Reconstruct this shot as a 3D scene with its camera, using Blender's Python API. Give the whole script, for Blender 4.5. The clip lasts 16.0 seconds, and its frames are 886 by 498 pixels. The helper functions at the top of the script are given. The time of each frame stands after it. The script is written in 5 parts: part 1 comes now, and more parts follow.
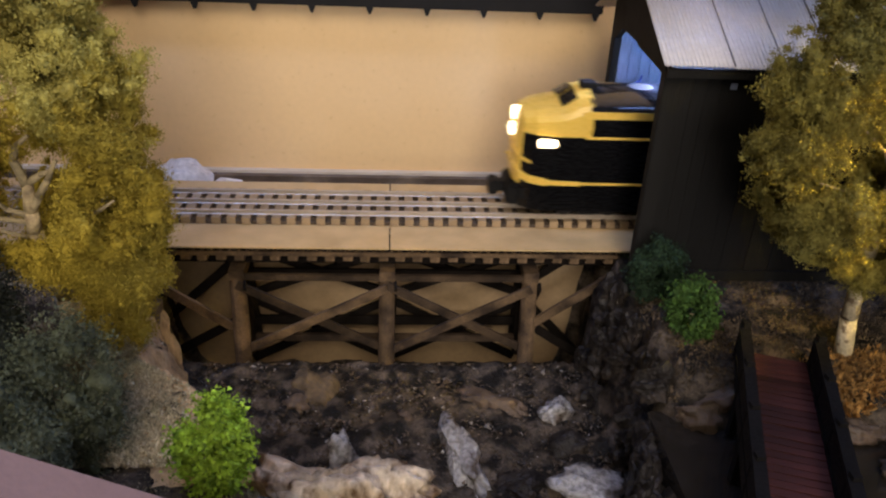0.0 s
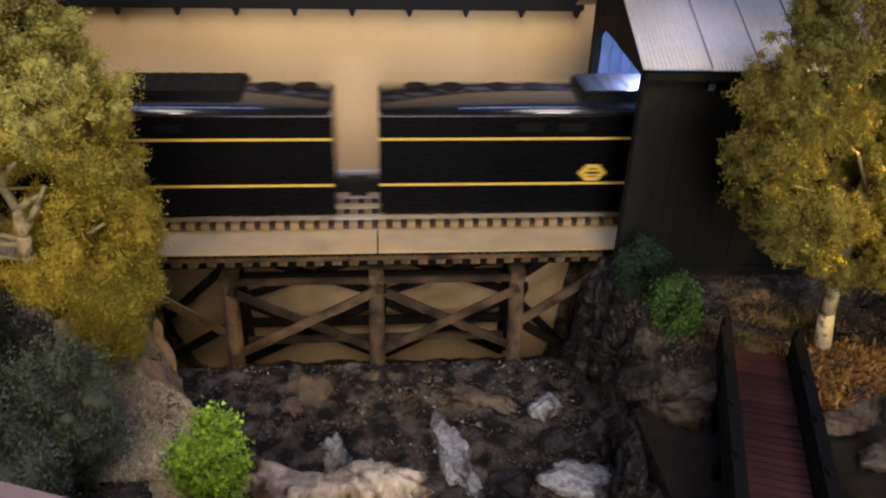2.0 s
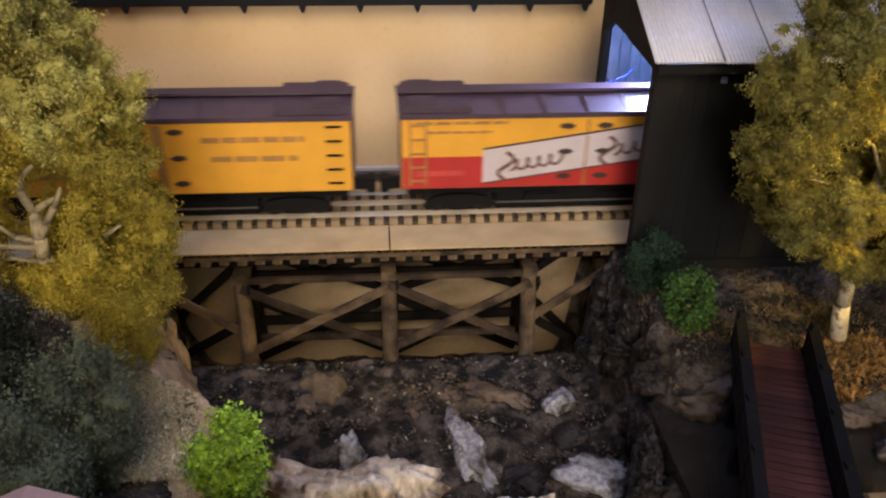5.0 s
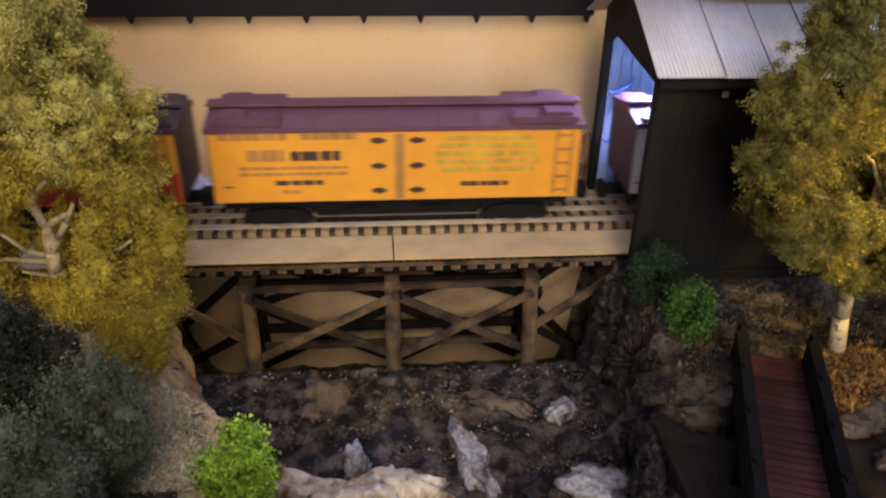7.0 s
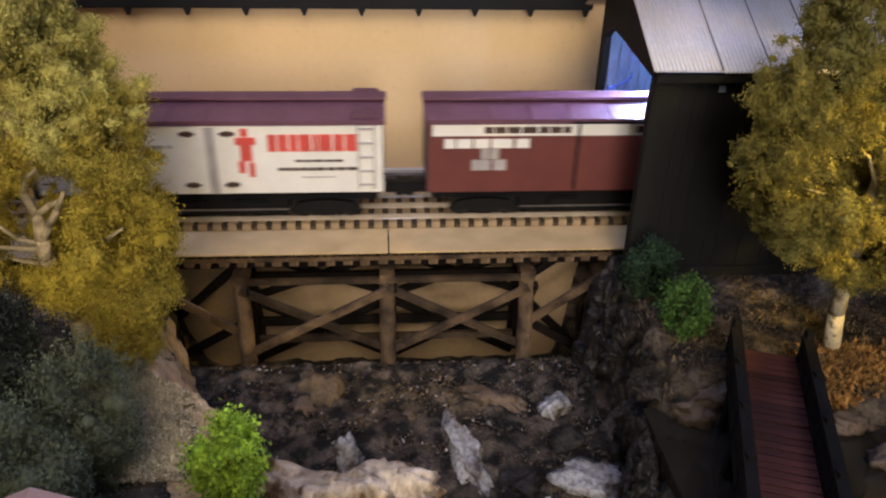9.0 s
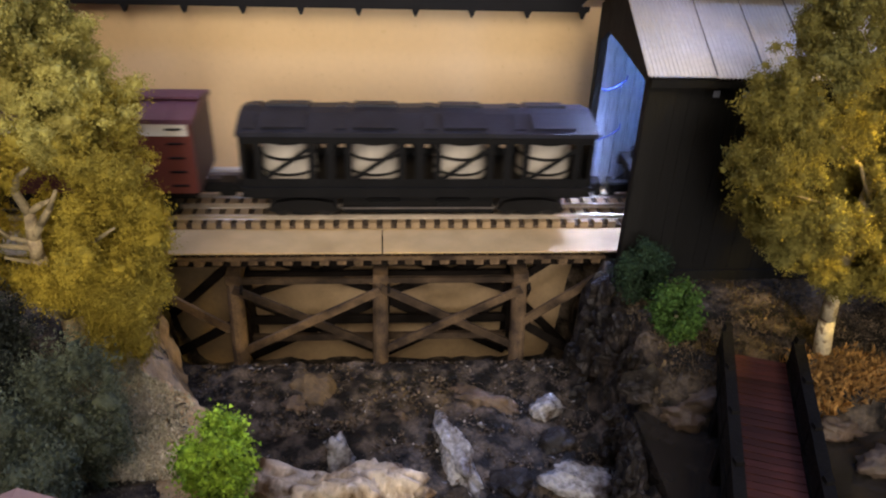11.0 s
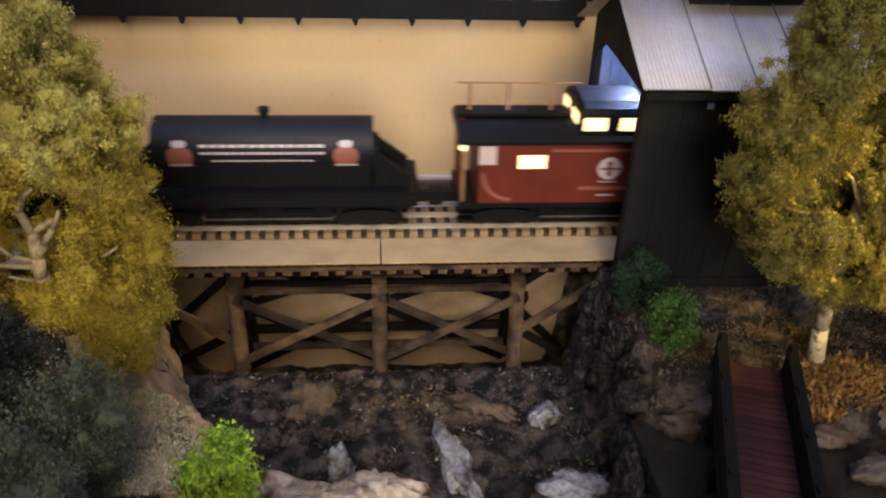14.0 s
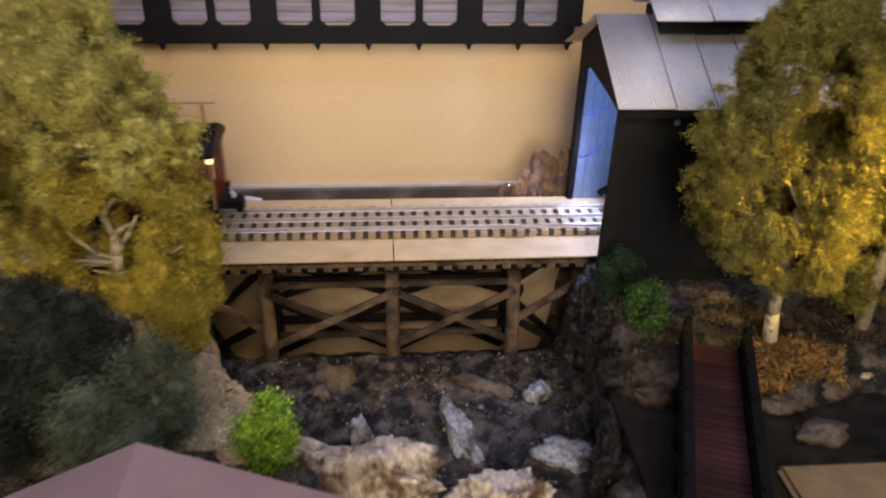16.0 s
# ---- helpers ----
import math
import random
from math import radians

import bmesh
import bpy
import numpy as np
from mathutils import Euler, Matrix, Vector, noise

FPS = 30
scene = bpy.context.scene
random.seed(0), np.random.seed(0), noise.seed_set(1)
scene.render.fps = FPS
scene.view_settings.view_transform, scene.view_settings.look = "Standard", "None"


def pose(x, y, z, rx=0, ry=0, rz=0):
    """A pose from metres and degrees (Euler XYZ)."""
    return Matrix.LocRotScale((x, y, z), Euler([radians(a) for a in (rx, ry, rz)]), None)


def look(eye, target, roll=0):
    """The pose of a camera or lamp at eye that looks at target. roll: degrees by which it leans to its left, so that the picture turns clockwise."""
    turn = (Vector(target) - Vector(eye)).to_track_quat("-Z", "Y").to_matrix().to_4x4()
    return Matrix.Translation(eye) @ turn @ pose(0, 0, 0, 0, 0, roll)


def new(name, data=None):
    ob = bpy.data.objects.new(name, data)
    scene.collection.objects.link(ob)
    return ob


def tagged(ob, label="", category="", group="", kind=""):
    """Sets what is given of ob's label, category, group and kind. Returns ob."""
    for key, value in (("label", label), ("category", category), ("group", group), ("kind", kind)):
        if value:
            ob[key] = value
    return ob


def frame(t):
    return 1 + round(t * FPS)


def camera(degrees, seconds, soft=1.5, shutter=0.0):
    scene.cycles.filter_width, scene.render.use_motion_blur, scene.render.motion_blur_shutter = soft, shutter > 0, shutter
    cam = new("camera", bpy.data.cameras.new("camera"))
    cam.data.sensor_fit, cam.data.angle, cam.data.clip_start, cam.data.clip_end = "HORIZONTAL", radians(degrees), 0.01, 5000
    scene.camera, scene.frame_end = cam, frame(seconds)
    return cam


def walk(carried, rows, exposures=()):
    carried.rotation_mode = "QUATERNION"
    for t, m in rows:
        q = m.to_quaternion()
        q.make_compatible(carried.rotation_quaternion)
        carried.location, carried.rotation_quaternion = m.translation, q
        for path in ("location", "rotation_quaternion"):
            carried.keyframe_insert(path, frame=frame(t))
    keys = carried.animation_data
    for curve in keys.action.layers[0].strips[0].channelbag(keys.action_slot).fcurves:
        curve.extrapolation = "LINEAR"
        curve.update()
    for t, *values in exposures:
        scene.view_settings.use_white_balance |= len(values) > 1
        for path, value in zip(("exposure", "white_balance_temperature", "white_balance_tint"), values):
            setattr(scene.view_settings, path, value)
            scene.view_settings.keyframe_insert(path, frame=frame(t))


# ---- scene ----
cam = camera(59.29, 16.0, soft=2.2, shutter=0.6)
# seconds, eye x y z, pitch, roll, yaw
PATH = [
    (0, -0.00047, -0.07706, 0.25568, -28.113, 2.747, -4.507),
    (0.5, -0.00430, -0.07588, 0.26009, -28.726, 2.416, -4.645),
    (1, -0.00424, -0.07611, 0.26833, -29.082, 1.980, -4.791),
    (1.5, -0.00272, -0.07825, 0.27002, -29.249, 1.796, -4.978),
    (2, 0.00208, -0.07790, 0.27202, -29.400, 1.682, -5.247),
    (2.5, 0.00294, -0.08121, 0.27236, -29.436, 1.262, -5.120),
    (3, 0.00123, -0.08033, 0.27283, -29.564, 1.340, -5.335),
    (5.5, -0.00502, -0.07624, 0.27467, -29.942, 0.715, -4.719),
    (6, -0.01010, -0.07922, 0.28018, -29.746, 0.805, -4.841),
    (6.5, -0.00703, -0.07994, 0.28358, -29.769, 0.937, -4.898),
    (7, -0.00722, -0.07753, 0.28179, -29.823, 1.034, -5.056),
    (7.5, -0.00804, -0.07804, 0.28299, -29.867, 1.312, -5.226),
    (8, -0.00067, -0.07865, 0.28416, -29.887, 1.318, -5.115),
    (8.5, 0.00144, -0.07911, 0.28339, -29.954, 1.334, -4.958),
    (9, -0.00315, -0.07792, 0.27828, -29.967, 1.489, -4.981),
    (11.5, 0.00017, -0.07739, 0.28240, -30.204, 2.307, -5.202),
    (12, 0.00110, -0.07843, 0.28379, -30.179, 2.207, -5.152),
    (12.5, 0.00506, -0.07806, 0.28640, -30.329, 2.134, -5.215),
    (13, 0.00158, -0.07987, 0.28926, -30.412, 2.102, -5.283),
    (13.5, -0.00083, -0.07978, 0.29145, -30.476, 2.064, -5.406),
    (14, -0.00152, -0.07728, 0.29166, -30.382, 2.025, -5.475),
    (14.5, -0.00064, -0.07750, 0.29408, -30.422, 1.864, -5.367),
    (15, -0.00260, -0.07785, 0.29694, -30.459, 1.808, -5.489),
    (15.5, -0.00194, -0.08909, 0.30379, -30.390, 1.704, -5.391),
    (16, -0.00942, -0.14768, 0.32797, -30.089, 1.498, -5.167),
]
EXPOSURES = [(0, 0.14), (0.5, 0.17), (2.5, 0.24), (5.5, 0.28), (8, 0.30), (12, 0.31), (13.5, 0.31), (15.5, 0.24), (16, 0.20)]
walk(cam, [(t, pose(x, y, z, 90 + pitch, 0, yaw) @ pose(0, 0, 0, 0, 0, roll)) for t, x, y, z, pitch, roll, yaw in PATH],
     exposures=EXPOSURES)

# ---- light ----
YT = 0.459          # centre line of the track
world = bpy.data.worlds.new("room_air")
world.use_nodes = True
world.node_tree.nodes["Background"].inputs[0].default_value = (0.8, 0.85, 1.0, 1)
world.node_tree.nodes["Background"].inputs[1].default_value = 0.02
scene.world = world


def lamp(name, kind, place, aim, power, colour, size=0.1, spread=None, blend=0.5):
    data = bpy.data.lights.new(name, kind)
    data.energy, data.color = power, colour
    if kind == "AREA":
        data.size = size
    else:
        data.shadow_soft_size = size
    if spread and kind == "SPOT":
        data.spot_size, data.spot_blend = radians(spread), blend
    ob = new(name, data)
    ob.matrix_world = look(place, aim)
    return ob


lamp("room_lamp", "SPOT", (-0.05, -0.76, 1.08), (-0.04, 0.52, 0.05), 76.0, (1.0, 0.87, 0.735), 0.50, 48, 1.0)
# unseen fill light added low in front, lifts the wall and backboard
lamp("front_fill", "AREA", (0.06, -1.25, 0.42), (0.0, 0.45, 0.0), 9.8, (1.0, 0.93, 0.89), 0.5)
strip = lamp("led_strip", "AREA", (0.04, 0.30, 0.85), (0.04, 0.28, 0.0), 3.5, (0.28, 0.44, 1.0), 1.3)
strip.data.shape, strip.data.size_y = "RECTANGLE", 0.10
lamp("shed_lamp", "SPOT", (0.205, 0.478, 0.129), (0.112, 0.430, 0.0), 1.9, (0.42, 0.52, 1.0), 0.005, 88, 0.25)
lamp("shed_inner_lamp", "SPOT", (0.235, 0.425, 0.128), (0.185, 0.508, 0.055), 0.36, (0.36, 0.54, 1.0), 0.008, 110, 0.6)
lamp("yard_lamp", "SPOT", (0.455, 0.140, 0.240), (0.288, 0.285, 0.130), 17.0, (1.0, 0.68, 0.13), 0.03, 40, 0.9)


# ---- materials ----
def mat(name, colour, rough=0.6, metal=0.0, vary=0.25, scale=60.0, fine=600.0, bump=0.15, stain=None, stain_at=(0.45, 0.7),
        stain_scale=25.0, island=0.0, piece=0.0, glow=0.0, spec=0.5, stretch=(1, 1, 1), coat=0.0):
    """Base colour with two scales of variation, optional stains, relief, and random tone by piece or island."""
    m = bpy.data.materials.new(name)
    m.use_nodes = True
    nt = m.node_tree
    N, L = nt.nodes, nt.links
    b = N["Principled BSDF"]
    b.inputs["Roughness"].default_value = rough
    b.inputs["Metallic"].default_value = metal
    b.inputs["Specular IOR Level"].default_value = spec
    b.inputs["Coat Weight"].default_value = coat
    tc = N.new("ShaderNodeTexCoord")
    mp = N.new("ShaderNodeMapping")
    mp.inputs["Scale"].default_value = stretch
    L.new(tc.outputs["Object"], mp.inputs[0])

    def noise_node(s, detail=4):
        n = N.new("ShaderNodeTexNoise")
        n.inputs["Scale"].default_value, n.inputs["Detail"].default_value = s, detail
        L.new(mp.outputs[0], n.inputs[0])
        return n.outputs[0]

    def ramp(src, a, c, x0=0.3, x1=0.7):
        r = N.new("ShaderNodeMapRange")
        r.inputs[1].default_value, r.inputs[2].default_value = x0, x1
        r.inputs[3].default_value, r.inputs[4].default_value = a, c
        L.new(src, r.inputs[0])
        return r.outputs[0]

    def mul(a, c):
        k = N.new("ShaderNodeMath")
        k.operation = "MULTIPLY"
        L.new(a, k.inputs[0])
        if isinstance(c, (int, float)):
            k.inputs[1].default_value = c
        else:
            L.new(c, k.inputs[1])
        return k.outputs[0]

    big, small = noise_node(scale), noise_node(fine, 3)
    tone = mul(ramp(big, 1 - vary, 1 + vary), ramp(small, 1 - vary * 0.7, 1 + vary * 0.7))
    if island:
        g = N.new("ShaderNodeNewGeometry")
        tone = mul(tone, ramp(g.outputs["Random Per Island"], 1 - island, 1 + island, 0, 1))
    if piece:
        o = N.new("ShaderNodeObjectInfo")
        tone = mul(tone, ramp(o.outputs["Random"], 1 - piece, 1 + piece, 0, 1))
    col = N.new("ShaderNodeVectorMath")
    col.operation = "SCALE"
    if stain:
        mx = N.new("ShaderNodeMix")
        mx.data_type = "RGBA"
        L.new(ramp(noise_node(stain_scale, 6), 0, 1, *stain_at), mx.inputs[0])
        mx.inputs[6].default_value, mx.inputs[7].default_value = (*colour, 1), (*stain, 1)
        L.new(mx.outputs[2], col.inputs[0])
    else:
        col.inputs[0].default_value = colour
    L.new(tone, col.inputs[3])
    L.new(col.outputs[0], b.inputs["Base Color"])
    L.new(ramp(small, max(0.02, rough - 0.12), min(1, rough + 0.12)), b.inputs["Roughness"])
    if bump:
        bp = N.new("ShaderNodeBump")
        bp.inputs["Strength"].default_value, bp.inputs["Distance"].default_value = bump, 0.002
        L.new(small, bp.inputs["Height"])
        L.new(bp.outputs[0], b.inputs["Normal"])
    if glow:
        b.inputs["Emission Color"].default_value = (*colour, 1)
        b.inputs["Emission Strength"].default_value = glow
    return m


M = {
    "wall": mat("tan_wall_paint", (0.79, 0.55, 0.285), 0.38, vary=0.03, scale=7, fine=180, bump=0.03, stain=(0.82, 0.585, 0.32), stain_scale=9),
    "plaster": mat("room_plaster", (0.32, 0.29, 0.26), 0.8, vary=0.06, scale=3, fine=60),
    "carpet": mat("room_carpet", (0.16, 0.13, 0.11), 0.95, vary=0.3, scale=8, fine=300),
    "panel": mat("tan_backboard", (0.345, 0.235, 0.122), 0.7, vary=0.14, scale=30, fine=300, stain=(0.27, 0.175, 0.09), stain_scale=16),
    "mould": mat("brown_moulding", (0.10, 0.075, 0.06), 0.6, stain=(0.2, 0.16, 0.13)),
    "board": mat("beige_deck_board", (0.60, 0.42, 0.205), 0.6, vary=0.10, scale=50, fine=900, bump=0.2, stain=(0.52, 0.355, 0.165), stain_scale=30),
    "ballast": mat("dark_ballast", (0.085, 0.06, 0.04), 0.9, vary=0.5, scale=300, fine=1500, bump=0.6),
    "tie": mat("weathered_tie", (0.29, 0.205, 0.115), 0.75, vary=0.2, scale=90, fine=900, piece=0.12, island=0.1),
    "rail": mat("bright_rail", (0.50, 0.43, 0.34), 0.42, metal=0.55, vary=0.12, scale=40),
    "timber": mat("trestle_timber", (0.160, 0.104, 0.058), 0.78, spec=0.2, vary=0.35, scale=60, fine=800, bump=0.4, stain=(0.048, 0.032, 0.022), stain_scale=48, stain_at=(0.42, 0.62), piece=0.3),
    # next two: the same timber darkened, shade under the deck put into the colour
    "midtimber": mat("half_shaded_timber", (0.075, 0.050, 0.031), 0.8, spec=0.15, vary=0.35, scale=60, fine=800, bump=0.4, stain=(0.03, 0.021, 0.015), stain_scale=48, stain_at=(0.42, 0.62), piece=0.25),
    "darktimber": mat("shaded_timber", (0.012, 0.009, 0.007), 0.85, spec=0.08, vary=0.4, scale=70, fine=800, bump=0.4, piece=0.25, island=0.2),
    "soil": mat("gorge_soil", (0.105, 0.080, 0.058), 0.62, spec=0.25, vary=0.55, scale=45, fine=420, bump=1.0, stain=(0.010, 0.008, 0.006), stain_scale=70, stain_at=(0.40, 0.56)),
    "rock": mat("grey_rock", (0.37, 0.355, 0.35), 0.28, vary=0.35, scale=40, fine=320, bump=0.8, stain=(0.08, 0.06, 0.045), stain_scale=60, stain_at=(0.44, 0.62)),
    "tanrock": mat("tan_rock", (0.58, 0.46, 0.32), 0.36, vary=0.35, scale=45, fine=300, bump=0.9, stain=(0.15, 0.09, 0.045), stain_scale=60, stain_at=(0.48, 0.62), stretch=(1, 1, 0.5)),
    "brownrock": mat("brown_rock", (0.105, 0.072, 0.048), 0.6, vary=0.4, scale=50, fine=300, bump=0.8, stain=(0.08, 0.05, 0.03), stain_scale=40),
    "darkrock": mat("dark_wet_rock", (0.020, 0.016, 0.014), 0.5, spec=0.3, vary=0.5, scale=60, fine=420, bump=0.9, stain=(0.058, 0.044, 0.034), stain_scale=60, stain_at=(0.55, 0.75)),
    "pebble": mat("dark_pebbles", (0.105, 0.080, 0.060), 0.6, spec=0.3, vary=0.3, scale=60, fine=600, bump=0.3, island=0.75),
    "palepebble": mat("pale_grit", (0.36, 0.33, 0.30), 0.4, vary=0.3, scale=60, fine=600, bump=0.3, island=0.5),
    "whiteedge": mat("off_white_edge", (0.62, 0.56, 0.48), 0.6, vary=0.1, scale=30),
    "paleplaster": mat("pale_plaster_rock", (0.82, 0.79, 0.77), 0.7, vary=0.25, scale=40, fine=300, bump=0.5, stain=(0.55, 0.48, 0.42), stain_scale=30),
    "water": mat("dark_water", (0.022, 0.018, 0.014), 0.06, vary=0.3, scale=20, fine=60, bump=0.05, spec=0.6),
    "shed": mat("black_shed_boards", (0.0090, 0.0084, 0.0076), 0.8, spec=0.2, vary=0.4, scale=30, fine=700, bump=0.3, stretch=(1, 1, 0.15), piece=0.08),
    # grey boards with the lamp's blue light mixed into the colour
    "shedin": mat("blue_lit_boards", (0.23, 0.27, 0.38), 0.7, vary=0.25, scale=40, fine=600, bump=0.3, stretch=(1, 1, 0.15), piece=0.12),
    "bluewire": mat("blue_wire", (0.03, 0.06, 0.36), 0.35, vary=0.1, bump=0),
    "tin": mat("corrugated_tin", (0.56, 0.53, 0.53), 0.5, metal=0.25, vary=0.12, scale=25, fine=300, bump=0.1, stain=(0.50, 0.45, 0.36), stain_scale=12, piece=0.05),
    "seam": mat("seam_shadow", (0.16, 0.14, 0.13), 0.7),
    "outcrop": mat("brown_outcrop", (0.30, 0.175, 0.095), 0.75, vary=0.4, scale=60, fine=400, bump=0.8, stain=(0.09, 0.055, 0.035), stain_scale=60, stain_at=(0.45, 0.6)),
    "limbbark": mat("dull_tan_limb_bark", (0.27, 0.21, 0.11), 0.85, vary=0.3, scale=90, fine=500, bump=0.4),
    "barkdark": mat("shaded_tan_bark", (0.42, 0.32, 0.17), 0.8, vary=0.3, scale=90, fine=500, bump=0.5, stain=(0.12, 0.08, 0.045), stain_scale=160),
    "girder": mat("black_girder", (0.006, 0.005, 0.005), 0.6, vary=0.3, scale=40, bump=0.1, spec=0.25),
    "backing": mat("lavender_grey_backing", (0.30, 0.27, 0.32), 0.6, vary=0.35, scale=50, fine=300, bump=0.2, stretch=(0.08, 1, 1), stain=(0.20, 0.16, 0.20), stain_scale=40),
    "greyties": mat("grey_upper_ties", (0.20, 0.19, 0.23), 0.8, vary=0.3, scale=60, island=0.3),
    "planks": mat("red_brown_planks", (0.050, 0.016, 0.0135), 0.75, spec=0.25, vary=0.4, scale=50, fine=500, bump=0.4, piece=0.4, stretch=(0.3, 1, 1)),
    "blackwood": mat("black_wood", (0.0045, 0.0038, 0.0036), 0.8, spec=0.2, vary=0.4, scale=60, fine=600, bump=0.3),
    "pinkroof": mat("dull_pink_roof", (0.30, 0.195, 0.18), 0.8, vary=0.1, scale=30, fine=500, stain=(0.26, 0.165, 0.15)),
    "housewall": mat("cream_house_wall", (0.55, 0.50, 0.40), 0.8),
    "bark": mat("pale_bark", (0.50, 0.42, 0.27), 0.8, vary=0.25, scale=90, fine=500, bump=0.5, stain=(0.16, 0.11, 0.06), stain_scale=160, stain_at=(0.55, 0.65)),
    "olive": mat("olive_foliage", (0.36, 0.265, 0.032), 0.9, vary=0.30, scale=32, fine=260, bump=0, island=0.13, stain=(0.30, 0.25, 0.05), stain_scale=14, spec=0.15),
    # paler crown tone, cool light from above put into the colour
    "sage": mat("toplit_sage_foliage", (0.405, 0.355, 0.092), 0.9, vary=0.30, scale=32, fine=260, bump=0, island=0.13, stain=(0.36, 0.285, 0.06), stain_scale=18, spec=0.15),
    "birch": mat("dull_yellow_green_foliage", (0.225, 0.185, 0.038), 0.9, vary=0.30, scale=32, fine=260, bump=0, island=0.13, stain=(0.135, 0.125, 0.038), stain_scale=16, spec=0.15),
    "bankrock": mat("tan_gravel_rock", (0.42, 0.285, 0.15), 0.8, vary=0.45, scale=60, fine=500, bump=0.9, stain=(0.52, 0.40, 0.25), stain_scale=40, stain_at=(0.5, 0.7)),
    "dullpink": mat("dull_pink_paint", (0.34, 0.11, 0.075), 0.5, vary=0.1, bump=0),
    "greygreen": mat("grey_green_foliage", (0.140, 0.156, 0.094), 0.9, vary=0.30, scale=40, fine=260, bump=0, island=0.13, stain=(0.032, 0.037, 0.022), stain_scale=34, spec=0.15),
    # darker copy of the grey-green foliage, shade put into its colour
    "shadegreen": mat("shaded_grey_green_foliage", (0.040, 0.045, 0.032), 0.9, vary=0.30, scale=40, fine=260, bump=0, island=0.13, stain=(0.014, 0.015, 0.011), stain_scale=30, spec=0.15),
    "bright": mat("bright_green_foliage", (0.36, 0.54, 0.050), 0.85, vary=0.3, scale=60, fine=300, bump=0, island=0.45, stain=(0.09, 0.17, 0.018), stain_scale=110, spec=0.2),
    "midgreen": mat("mid_green_foliage", (0.050, 0.100, 0.020), 0.85, vary=0.3, scale=60, fine=300, bump=0, island=0.5, spec=0.2),
    "darkgreen": mat("dark_green_foliage", (0.022, 0.042, 0.020), 0.85, vary=0.3, scale=60, fine=300, bump=0, island=0.5, spec=0.2),
    "turf": mat("dry_brown_turf", (0.085, 0.060, 0.034), 0.95, vary=0.45, scale=30, fine=420, bump=0, island=0.5, stain=(0.055, 0.04, 0.022), stain_scale=25),
    # dry scrub with the warm lamp light on this ground put into its colour
    "scrub": mat("orange_lit_scrub", (0.29, 0.155, 0.042), 0.95, vary=0.4, scale=50, fine=420, bump=0, island=0.5),
    "gravelturf": mat("pale_gravel_turf", (0.27, 0.235, 0.16), 0.95, vary=0.4, scale=50, fine=420, bump=0, island=0.5, stain=(0.15, 0.15, 0.08), stain_scale=20),
    "slope": mat("pale_gravel", (0.54, 0.46, 0.30), 0.95, vary=0.3, scale=40, fine=420, bump=0, island=0.4, stain=(0.36, 0.33, 0.20), stain_scale=30),
    "sand": mat("sand", (0.29, 0.185, 0.080), 0.9, vary=0.25, scale=40, fine=600, bump=0.4),
    # rolling stock
    "black": mat("gloss_black_paint", (0.0035, 0.0035, 0.004), 0.25, vary=0.15, bump=0.0, spec=0.3),
    "flatblack": mat("flat_black", (0.004, 0.0037, 0.0037), 0.6, vary=0.3, bump=0.1, spec=0.22),
    "roofblack": mat("black_roof_gloss", (0.010, 0.011, 0.015), 0.24, vary=0.3, scale=60, bump=0.05, coat=1.0),
    "locoyellow": mat("loco_yellow", (0.86, 0.56, 0.10), 0.3, vary=0.05, bump=0),
    "reeferyellow": mat("reefer_yellow", (0.85, 0.40, 0.035), 0.45, vary=0.06, scale=60, bump=0.05),
    "reeferorange": mat("reefer_orange", (0.85, 0.36, 0.03), 0.45, vary=0.06, scale=60, bump=0.05),
    "red": mat("car_red", (0.50, 0.035, 0.025), 0.45, vary=0.08, bump=0.05),
    "white": mat("car_white", (0.80, 0.76, 0.68), 0.45, vary=0.05, bump=0.05),
    "purple": mat("maroon_roof", (0.125, 0.05, 0.072), 0.5, vary=0.12, bump=0.05),
    "darkpurple": mat("dark_maroon_roof", (0.07, 0.04, 0.05), 0.5, vary=0.15, bump=0.05),
    "boxred": mat("boxcar_red", (0.14, 0.035, 0.026), 0.5, vary=0.1, bump=0.05),
    "ink": mat("dark_ink", (0.06, 0.03, 0.02), 0.6, vary=0.1, bump=0),
    "fadedink": mat("faded_ink", (0.42, 0.20, 0.05), 0.6, vary=0.2, bump=0),
    "redink": mat("red_ink", (0.60, 0.07, 0.05), 0.6, vary=0.15, bump=0),
    "greyink": mat("grey_ink", (0.40, 0.36, 0.33), 0.6, vary=0.15, bump=0),
    "greenink": mat("olive_ink", (0.55, 0.36, 0.04), 0.6, vary=0.25, bump=0),
    "pinkwhite": mat("pale_pink_board", (0.66, 0.55, 0.52), 0.5, vary=0.06, bump=0),
    "cream": mat("tank_cream", (0.86, 0.62, 0.22), 0.35, vary=0.05, bump=0),
    "vat": mat("cream_vat_staves", (0.52, 0.46, 0.38), 0.6, vary=0.15, bump=0.1, stretch=(1, 1, 0.1)),
    "caboosered": mat("caboose_red", (0.155, 0.026, 0.013), 0.5, spec=0.3, vary=0.1, bump=0.05),
    "orangepost": mat("worn_orange_post", (0.42, 0.22, 0.10), 0.6),
    "lit": mat("lit_window", (1.0, 0.70, 0.34), 0.5, vary=0, glow=1.7),
    "headlight": mat("headlight_glow", (1.0, 0.80, 0.50), 0.4, vary=0, glow=5.0),
    "trussrod": mat("worn_steel_rod", (0.22, 0.20, 0.19), 0.35, metal=0.7, vary=0.2, bump=0),
